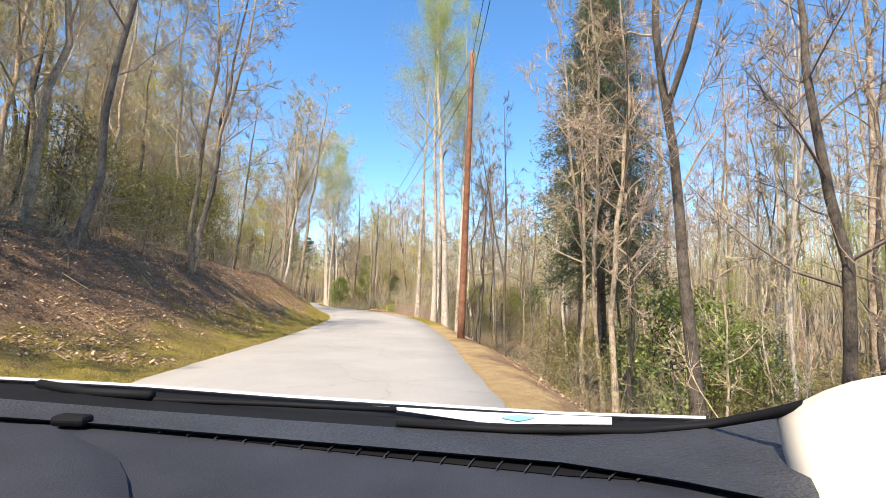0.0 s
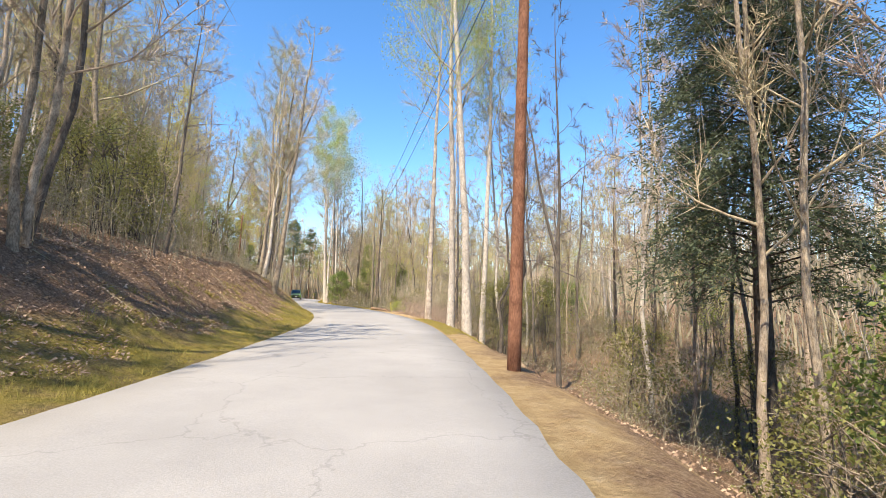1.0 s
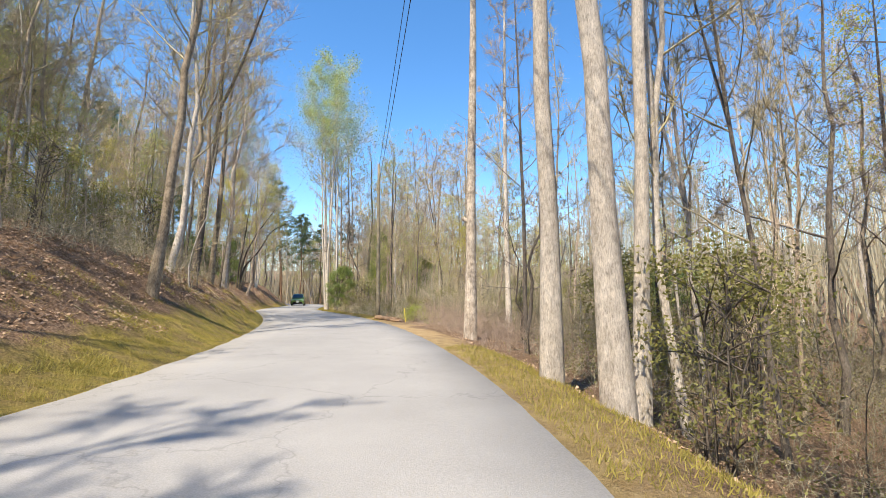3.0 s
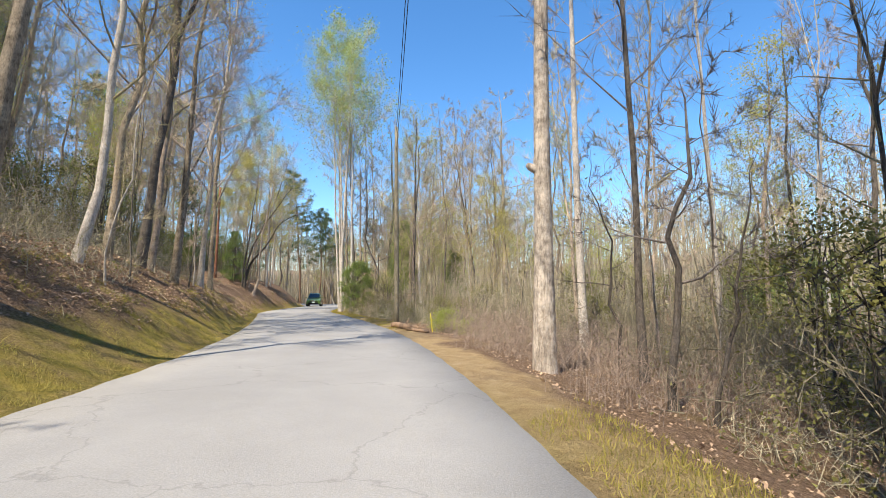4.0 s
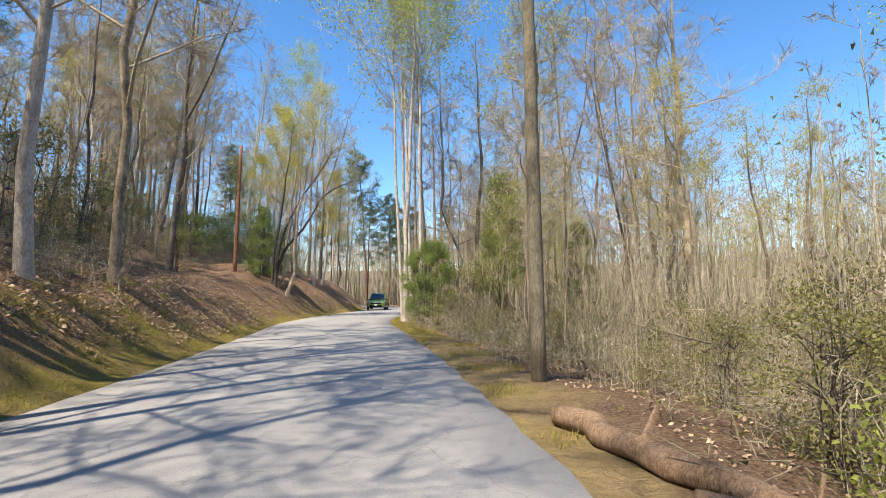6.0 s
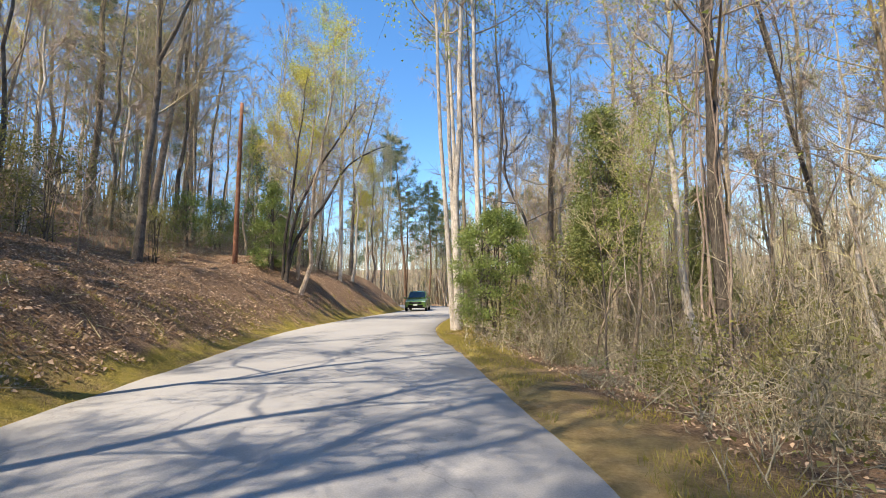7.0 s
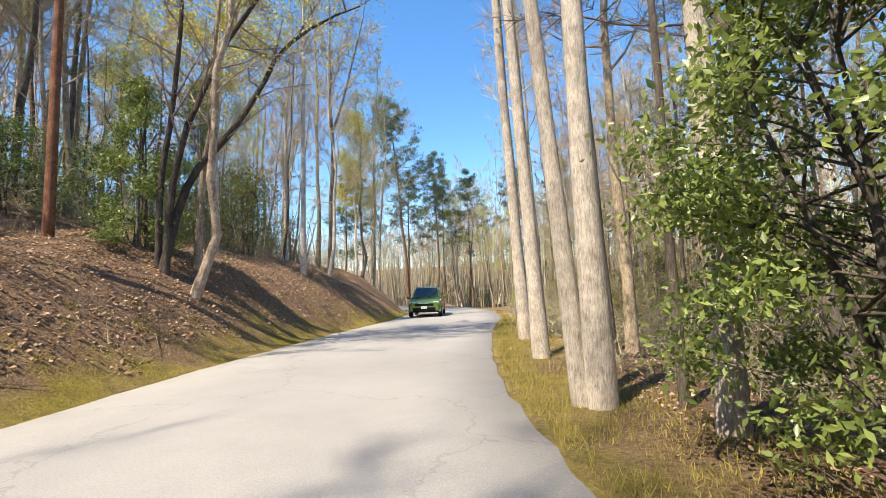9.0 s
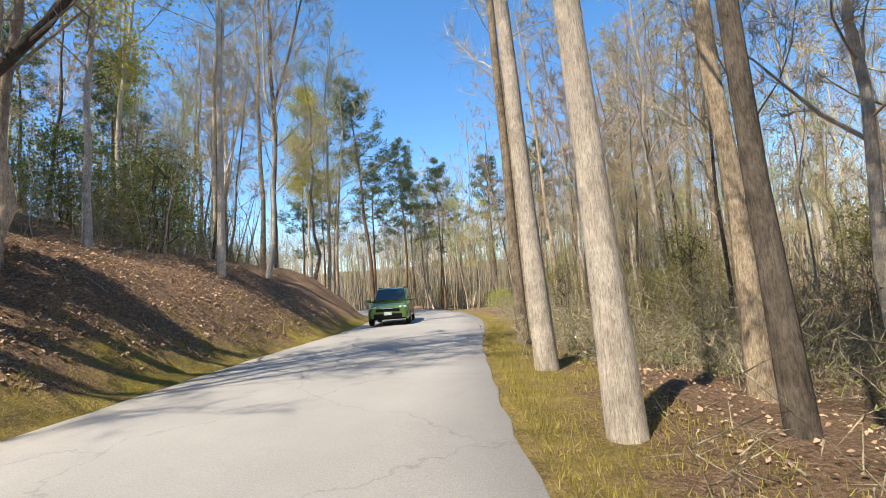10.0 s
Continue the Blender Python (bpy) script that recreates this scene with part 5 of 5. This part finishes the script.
# ---- the green car that comes the other way ----
def green_car(x, y, facing):
    car = tagged(new("car"), "small boxy green metallic car on the narrow road", "car")
    car.matrix_world = pose(x, y, 0.05, 0, 0, facing)

    def shell(rows, name, mat, parent, label=""):
        """Skin over cross-sections (y, half width, low, high, tuck): rounded shoulders."""
        bm, rings = bmesh.new(), []
        for yy, w, lo, hi, tuck in rows:
            prof = [(-w * 0.94, lo), (-w, lo + 0.12), (-w, lo + (hi - lo) * 0.55), (-w + tuck * 0.6, hi - 0.07), (-w + tuck + 0.08, hi),
                    (w - tuck - 0.08, hi), (w - tuck * 0.6, hi - 0.07), (w, lo + (hi - lo) * 0.55), (w, lo + 0.12), (w * 0.94, lo)]
            rings.append([bm.verts.new((px, yy, pz)) for px, pz in prof])
        for a_, b_ in zip(rings, rings[1:]):
            for i in range(len(a_)):
                j = (i + 1) % len(a_)
                bm.faces.new((a_[i], a_[j], b_[j], b_[i]))
        bm.faces.new(rings[0]), bm.faces.new(rings[-1][::-1])
        bmesh.ops.recalc_face_normals(bm, faces=bm.faces)
        return part(name, bm, mat, parent, label, smooth=False)

    shell([(-2.0, 0.80, 0.32, 0.98, 0.03), (-1.85, 0.88, 0.26, 1.0, 0.03), (-0.9, 0.90, 0.24, 1.02, 0.03), (0.6, 0.90, 0.24, 1.02, 0.03),
                  (1.0, 0.90, 0.24, 1.0, 0.05), (1.7, 0.88, 0.25, 0.93, 0.08), (1.95, 0.83, 0.28, 0.84, 0.1), (2.05, 0.74, 0.34, 0.74, 0.1)], "body", GREENPAINT, car)
    shell([(-1.95, 0.74, 0.98, 1.30, 0.1), (-1.75, 0.76, 0.98, 1.56, 0.14), (-1.3, 0.77, 0.98, 1.62, 0.15), (-0.1, 0.77, 0.98, 1.62, 0.15), (0.25, 0.76, 0.98, 1.56, 0.14), (0.95, 0.76, 0.96, 1.02, 0.05)],
                   "cabin", GREENPAINT, car)
    glass = bmesh.new()
    q = [glass.verts.new(v) for v in ((-0.68, 0.90, 1.075), (0.68, 0.90, 1.075), (0.58, 0.30, 1.56), (-0.58, 0.30, 1.56))]
    glass.faces.new(q)
    glass = part("windscreen", glass, GLASSDARK, car, "dark reflecting windscreen")
    for sx in (-1, 1):
        w_ = bmesh.new()
        q = [w_.verts.new(v) for v in ((sx * 0.775, 0.55, 1.08), (sx * 0.775, -1.6, 1.08), (sx * 0.70, -1.5, 1.48), (sx * 0.70, 0.15, 1.48))]
        w_.faces.new(q if sx > 0 else q[::-1])
        part("side_window", w_, GLASSDARK, car)
        part("headlight", box_bm((0.34, 0.14, 0.15), (sx * 0.62, 1.93, 0.74), 0.045, turn=(0, 0, -sx * 14)), LAMPGLASS, car, "clear headlight")
        part("fog_lamp", disc_bm(0.06, 0.05, (0, 0, 0), 12, 0.01), LAMPGLASS, car).matrix_basis = pose(sx * 0.6, 2.02, 0.46, 0, 0, 90)
        mirror = part("mirror", box_bm((0.2, 0.12, 0.14), (sx * 1.0, 0.62, 1.06), 0.04), GREENPAINT, car)
        part("mirror_arm", box_bm((0.12, 0.05, 0.04), (sx * 0.88, 0.64, 1.02), 0.01), BLACKTRIM, mirror)
        for wy in (-1.28, 1.28):
            wheel = tagged(new("wheel"))
            wheel.parent = car
            wheel.location = (sx * 0.80, wy, 0.32)
            part("tyre", disc_bm(0.32, 0.21, (0, 0, 0), 24, 0.04), RUBBER, wheel, smooth=False)
            part("rim", disc_bm(0.2, 0.222, (0, 0, 0), 20, 0.02), ALLOY, wheel)
        part("roof_rail", box_bm((0.035, 1.6, 0.04), (sx * 0.58, -0.7, 1.635), 0.012), BLACKTRIM, car)
    part("grille", box_bm((1.0, 0.06, 0.12), (0, 2.04, 0.66), 0.02), BLACKTRIM, car)
    part("lower_grille", box_bm((1.2, 0.08, 0.2), (0, 2.03, 0.42), 0.03), BLACKTRIM, car)
    part("badge_bar", box_bm((0.5, 0.03, 0.035), (0, 2.075, 0.73), 0.01), CHROME, car)
    part("number_plate", box_bm((0.32, 0.02, 0.14), (0, 2.085, 0.52), 0.005), LAMPGLASS, car)
    part("bumper_lip", box_bm((1.5, 0.14, 0.07), (0, 1.98, 0.3), 0.02), BLACKTRIM, car)
    for sx in (-1, 1):
        part("wiper", box_bm((0.5, 0.02, 0.02), (sx * 0.3 - 0.1, 0.93, 1.075), 0.005, turn=(0, 0, 6)), BLACKTRIM, car)
    return car


green_car(-28.75, 87.2, 180 + 20)

# ---- the car that carries the camera, as it stands at the start ----
EYE0, AIM0, LEAN0 = PATH[0][1:]
SEAT = look(EYE0, AIM0, LEAN0)
own = tagged(new("own_car"), "white car with dark grey dashboard and pale pillar trim", "car")
own.matrix_world = Matrix.Translation((EYE0[0], EYE0[1], 0.04))


def from_seat(u, v, ahead):
    """A place in the car by its slopes to the right and up from the driver's eye, and its distance ahead."""
    return SEAT @ Vector((u * ahead, v * ahead, -ahead)) - own.matrix_world.translation


def plate(u, v, drop):
    """The place where that line of sight meets the level that lies drop below the eye."""
    way = from_seat(u, v, 1.0) + own.matrix_world.translation - Vector(EYE0)
    return Vector(EYE0) + way * (drop / -way.z) - own.matrix_world.translation


def strip(name, upper, lower, mat, label="", columns=28, rows=5, sag=0.0, parent=None, smooth=True):
    """A skin between two curves, each a list of (u, v, drop)."""
    bm, grid = bmesh.new(), []

    def curve(keys, f):
        k = np.array(keys)
        us = np.linspace(k[0, 0], k[-1, 0], columns)
        return plate(us[f], float(np.interp(us[f], k[:, 0], k[:, 1])), float(np.interp(us[f], k[:, 0], k[:, 2])))

    for j in range(rows):
        t = j / (rows - 1)
        line = []
        for i in range(columns):
            p = curve(upper, i).lerp(curve(lower, i), t)
            p.z -= sag * math.sin(math.pi * t)
            line.append(bm.verts.new(p))
        grid.append(line)
    for a_, b_ in zip(grid, grid[1:]):
        for i in range(columns - 1):
            bm.faces.new((a_[i], b_[i], b_[i + 1], a_[i + 1]))
    bmesh.ops.recalc_face_normals(bm, faces=bm.faces)
    if sum(f.normal.z for f in bm.faces) < 0:
        bmesh.ops.reverse_faces(bm, faces=bm.faces)
    return part(name, bm, mat, parent or own, label, smooth)


GLASS_FOOT = [(-1.05, -0.31, 0.19), (-0.65, -0.342, 0.19), (-0.34, -0.364, 0.19), (0.0, -0.387, 0.19), (0.26, -0.4, 0.19), (0.5, -0.386, 0.185), (0.71, -0.362, 0.175)]
BAND_TOP = [(u, v + (0.022 if u < 0.3 else 0.016), d + 0.004) for u, v, d in GLASS_FOOT]
LEDGE = [(-1.05, -0.35, 0.19), (-0.73, -0.372, 0.19), (0.0, -0.433, 0.19), (0.26, -0.455, 0.19), (0.5, -0.492, 0.19), (0.71, -0.535, 0.19)]
LEDGE_LOW = [(u, v - 0.006, 0.2) for u, v, d in LEDGE]
BONNET = [(-1.05, -0.272, 0.2), (-0.65, -0.293, 0.2), (-0.34, -0.316, 0.2), (0.0, -0.337, 0.2), (0.26, -0.353, 0.2), (0.56, -0.362, 0.195)]
strip("dash_shelf", GLASS_FOOT, LEDGE, DASHGRAIN, "grained dark grey dash shelf under the windscreen", sag=0.003)
strip("dash_ledge", LEDGE, LEDGE_LOW, DASH, rows=3)
strip("dash_pad", [(u, v, 0.2) for u, v, d in LEDGE_LOW], [(u, -0.75, 0.2) for u, v, d in LEDGE_LOW], DASH, "dusty dark grey padded dash top")
strip("windscreen_band", BAND_TOP, GLASS_FOOT, BLACKTRIM, "black edge band of the windscreen", rows=3)
strip("cowl", [(u, v, d + 0.012) for u, v, d in BONNET], [(u, v, d + 0.01) for u, v, d in BAND_TOP[:6]], BLACKTRIM, "black cowl below the windscreen")
strip("bonnet_edge", [(u, v + 0.006, d) for u, v, d in BONNET], [(u, v, d) for u, v, d in BONNET], WHITEPAINT, "white rear edge of the bonnet", rows=3)
# the bonnet's bright reflection is painted: a flat white patch over the cowl
strip("bonnet_glint", [(-0.15, -0.334, 0.195), (0.1, -0.348, 0.195), (0.36, -0.358, 0.195)], [(-0.15, -0.336, 0.195), (0.1, -0.372, 0.195), (0.36, -0.374, 0.195)], WHITEPAINT, "flat white patch painted as the bonnet's reflection", rows=3)
strip("blue_sticker", [(0.125, -0.358, 0.193), (0.16, -0.353, 0.193), (0.195, -0.358, 0.193)], [(0.125, -0.36, 0.193), (0.16, -0.367, 0.193), (0.195, -0.36, 0.193)], STICKER, "oval pale blue sticker", rows=3, columns=12)
vent = strip("defroster_vent", [(-0.737, -0.373, 0.1985), (-0.2, -0.418, 0.1985), (0.26, -0.458, 0.1985), (0.5, -0.494, 0.1985)],
             [(-0.737, -0.376, 0.1985), (-0.2, -0.434, 0.1985), (0.26, -0.483, 0.1985), (0.5, -0.496, 0.1985)], BLACKTRIM, "long dark defroster slot", rows=3)
for k in range(19):
    u = -0.66 + k * 0.06
    top = float(np.interp(u, [-0.737, -0.2, 0.26, 0.5], [-0.373, -0.418, -0.458, -0.494]))
    low = float(np.interp(u, [-0.737, -0.2, 0.26, 0.5], [-0.376, -0.434, -0.483, -0.496]))
    a_, b_ = plate(u + 0.012, top, 0.1965), plate(u - 0.006, low, 0.1965)
    part("slat", tube_bm([tuple(a_), tuple(b_)], [0.0012, 0.0012], 5), DASHGRAIN, vent)
hood = bmesh.new()
grid = []
for j in range(7):
    t = j / 6
    line = []
    for i in range(9):
        f = i / 8
        u = -1.05 + f * (1.05 - 0.665 - 0.10 * math.exp(-7 * t))
        v = -0.366 - 0.012 * f - (0.30 * t) - 0.03 * max(0, f - 0.75) / 0.25 * math.exp(-5 * t)
        line.append(hood.verts.new(plate(u, v, 0.192 - 0.014 * math.cos(math.pi / 2 * f ** 4))))
    grid.append(line)
for a_, b_ in zip(grid, grid[1:]):
    for i in range(8):
        hood.faces.new((a_[i], b_[i], b_[i + 1], a_[i + 1]))
part("instrument_hood", hood, DASH, own, "smooth dark instrument hood", True)
part("dash_knob", box_bm((0.05, 0.025, 0.015), tuple(plate(-0.79, -0.364, 0.188)), 0.006), BLACKTRIM, own)
trim, rows_ = bmesh.new(), []
for k in range(9):
    f = k / 8
    inner = from_seat(0.71 + 0.035 * f + 0.09 * f * f, -0.355 - 0.30 * f, 0.62 - 0.16 * f)
    outer = from_seat(1.0 + 0.02 * f, -0.262 - 0.36 * f, 0.52 - 0.10 * f)
    rows_.append([trim.verts.new(inner.lerp(outer, g / 5) + Vector((0, 0, 0.012 * math.sin(math.pi * g / 5)))) for g in range(6)])
for a_, b_ in zip(rows_, rows_[1:]):
    for g in range(5):
        trim.faces.new((a_[g], b_[g], b_[g + 1], a_[g + 1]))
bmesh.ops.recalc_face_normals(trim, faces=trim.faces)
bmesh.ops.solidify(trim, geom=trim.faces[:], thickness=0.006)
part("pillar_trim", trim, PILLAR, own, "pale cream windscreen pillar trim", True)
corner = bmesh.new()
corner.faces.new([corner.verts.new(plate(u, v, d)) for u, v, d in ((0.69, -0.362, 0.176), (0.712, -0.362, 0.176), (0.745, -0.41, 0.184), (0.80, -0.52, 0.19), (0.835, -0.65, 0.19), (0.69, -0.65, 0.194), (0.69, -0.53, 0.19), (0.69, -0.43, 0.186))])
bmesh.ops.triangulate(corner, faces=corner.faces[:])
bmesh.ops.recalc_face_normals(corner, faces=corner.faces)
part("dash_corner", corner, DASHGRAIN, own, "grained dash corner", True)
seal_path = [plate(*p) for p in ((-0.1, -0.372, 0.186), (0.15, -0.386, 0.186), (0.42, -0.387, 0.184), (0.56, -0.376, 0.18))] + [from_seat(*p) for p in ((0.7, -0.350, 0.62), (0.82, -0.321, 0.585), (1.0, -0.268, 0.53))]
part("windscreen_seal", tube_bm([tuple(p) for p in seal_path], [0.004, 0.0055, 0.006, 0.0062, 0.007, 0.007, 0.007], 8), BLACKTRIM, own, smooth=True)
for keys, r in ((((-1.05, -0.296, 0.93), (-0.7, -0.318, 0.86), (-0.35, -0.331, 0.8), (-0.1, -0.343, 0.76)), 0.0045), (((-0.86, -0.288, 0.9), (-0.76, -0.305, 0.88), (-0.62, -0.312, 0.84)), 0.009)):
    part("wiper", tube_bm([tuple(from_seat(*p)) for p in keys], [r] * len(keys), 8), BLACKTRIM, own, smooth=True)
# the rest of the body, below the line of sight
yaw0 = math.atan2(-(AIM0[0] - EYE0[0]), AIM0[1] - EYE0[1]) + radians(4)
rest = Matrix.Rotation(yaw0, 4, "Z")
hull = bmesh.new()
rings = []
for yy, w, lo, hi in ((-1.6, 0.82, 0.3, 0.85), (-0.6, 0.88, 0.25, 0.9), (0.25, 0.9, 0.24, 0.9), (0.9, 0.9, 0.24, 0.93), (1.4, 0.88, 0.25, 0.86), (1.75, 0.8, 0.3, 0.72), (1.85, 0.7, 0.36, 0.6)):
    rings.append([hull.verts.new(rest @ Vector((px - 0.45, yy, pz))) for px, pz in ((-w, lo), (-w, hi - 0.12), (-w + 0.1, hi), (w - 0.1, hi), (w, hi - 0.12), (w, lo))])
for a_, b_ in zip(rings, rings[1:]):
    for i in range(6):
        hull.faces.new((a_[i], a_[(i + 1) % 6], b_[(i + 1) % 6], b_[i]))
hull.faces.new(rings[0]), hull.faces.new(rings[-1][::-1])
bmesh.ops.recalc_face_normals(hull, faces=hull.faces)
part("body", hull, WHITEPAINT, own)
for sx in (-0.78, 0.78):
    for wy in (-1.1, 1.2):
        wheel = new("wheel")
        wheel.parent = own
        wheel.matrix_local = rest @ pose(sx - 0.45, wy, 0.31)
        part("tyre", disc_bm(0.32, 0.21, (0, 0, 0), 24, 0.04), RUBBER, wheel)
        part("rim", disc_bm(0.2, 0.222, (0, 0, 0), 20, 0.02), ALLOY, wheel)


# ---- leaf litter, grass and sticks ----
def flat_leaves(wood, p, length, r):
    n = len(p)
    an = r.uniform(0, 6.28, n)
    d = np.c_[np.cos(an), np.sin(an), r.normal(size=n) * 0.35]
    u = np.c_[-np.sin(an), np.cos(an), r.normal(size=n) * 0.45]
    size = (length * r.uniform(0.5, 1.2, n))[:, None]
    lift = np.c_[np.zeros((n, 2)), r.uniform(0.0, 0.3, n)[:, None] * size]
    v = np.stack([p, p + d * size * 0.5 + u * size * 0.32 + lift, p + d * size, p + d * size * 0.5 - u * size * 0.32 + lift], 1)
    i = np.arange(n)[:, None] * 4
    wood.add(v.reshape(-1, 3), np.concatenate([i + [0, 1, 2], i + [0, 2, 3]]))


lr = np.random.default_rng(21)


def along_road(n, s0, s1, near, far, side, power=1.0):
    """Random places beside the road, from near to far metres off its middle, denser towards it."""
    s = lr.uniform(s0, s1, n)
    off = near + (far - near) * lr.uniform(0, 1, n) ** power
    i = np.clip(((s + START) * 2).astype(int), 0, len(MID) - 1)
    spot = MID[i] + RIGHT[i] * (side * off)[:, None] + AHEAD[i] * lr.uniform(-0.25, 0.25, n)[:, None]
    return spot, off


w = Wood()
bank_, off = along_road(108000, -1, 92, 3.2, 11.5, -1, 1.25)
thin_ = wobble(bank_[:, 0], bank_[:, 1], 2.2, 3) + 0.6 * wobble(bank_[:, 0], bank_[:, 1], 0.7, 5)
off = off - np.interp(beside(bank_)[0], [0, 45, 64], [0.4, 0.0, -0.95])
bank_ = bank_[(off > 4.6) | (thin_ > 0.7 - 0.7 * (off - 3.2))]
dale, _ = along_road(26000, 2, 92, 4.1, 11, 1, 1.3)
for spot, size in ((bank_, 0.085), (dale, 0.06)):
    flat_leaves(w, np.c_[spot, land(spot) + 0.012], size, lr)
stuff("leaf_litter", w, LITTER, "dry brown fallen leaves covering the bank", "leaf litter")

w = Wood()
lawn, off = along_road(90000, -1, 92, 2.8, 5.0, -1, 1.3)
tuft = wobble(lawn[:, 0], lawn[:, 1], 1.1, 8) + 0.9 * wobble(lawn[:, 0], lawn[:, 1], 0.3, 9)
lawn = lawn[tuft > -0.2 + 0.4 * (off - 2.8)]
side_, off = along_road(60000, 22, 92, 2.85, 4.4, 1, 1.2)
tuft = wobble(side_[:, 0], side_[:, 1], 0.8, 8) + np.interp(beside(side_)[0], [22, 27, 35, 38, 47, 60, 70], [-1, 0.3, 0.2, -1.2, -0.8, 0.0, 0.6])
for spot in (lawn, side_[tuft > -0.1]):
    root = np.c_[spot, land(spot) - 0.01]
    w.slivers(root, root + np.c_[lr.normal(size=(len(root), 2)) * 0.03, lr.uniform(0.025, 0.105, len(root))], 0.005)
stuff("verge_grass", w, GRASS, "short yellow-green grass and moss on the verges", "grass")

w = Wood()
for spot, blades in ((along_road(420, 14, 64, 3.0, 6.2, -1, 1.2)[0], 60), (along_road(60, 60, 90, 3.1, 4.6, -1, 1.2)[0], 50)):
    for x, y in spot:
        p = np.c_[lr.normal(size=(blades, 2)) * 0.09 + (x, y), np.zeros(blades)]
        p[:, 2] = land(p[:, :2]) - 0.01
        w.slivers(p, p + np.c_[lr.normal(size=(blades, 2)) * 0.07, lr.uniform(0.03, 0.14, blades)], 0.005)
stuff("grass_tussocks", w, GRASS, "rough tussocks of yellow-green grass on the bank", "grass")

w = Wood()
sp = bank_[lr.integers(0, len(bank_), 700)]
o = np.c_[sp, land(sp) + 0.03]
an = lr.uniform(0, 6.28, len(o))
ln = lr.uniform(0.3, 1.1, len(o))
e_ = np.c_[sp + np.c_[np.cos(an), np.sin(an)] * ln[:, None], np.zeros(len(o))]
e_[:, 2] = land(e_[:, :2]) + lr.uniform(0.02, 0.22, len(o))
w.cones(o, e_, 0.012)
stuff("fallen_twigs", w, TWIG, "small dead sticks strewn over the leaf litter", "sticks")
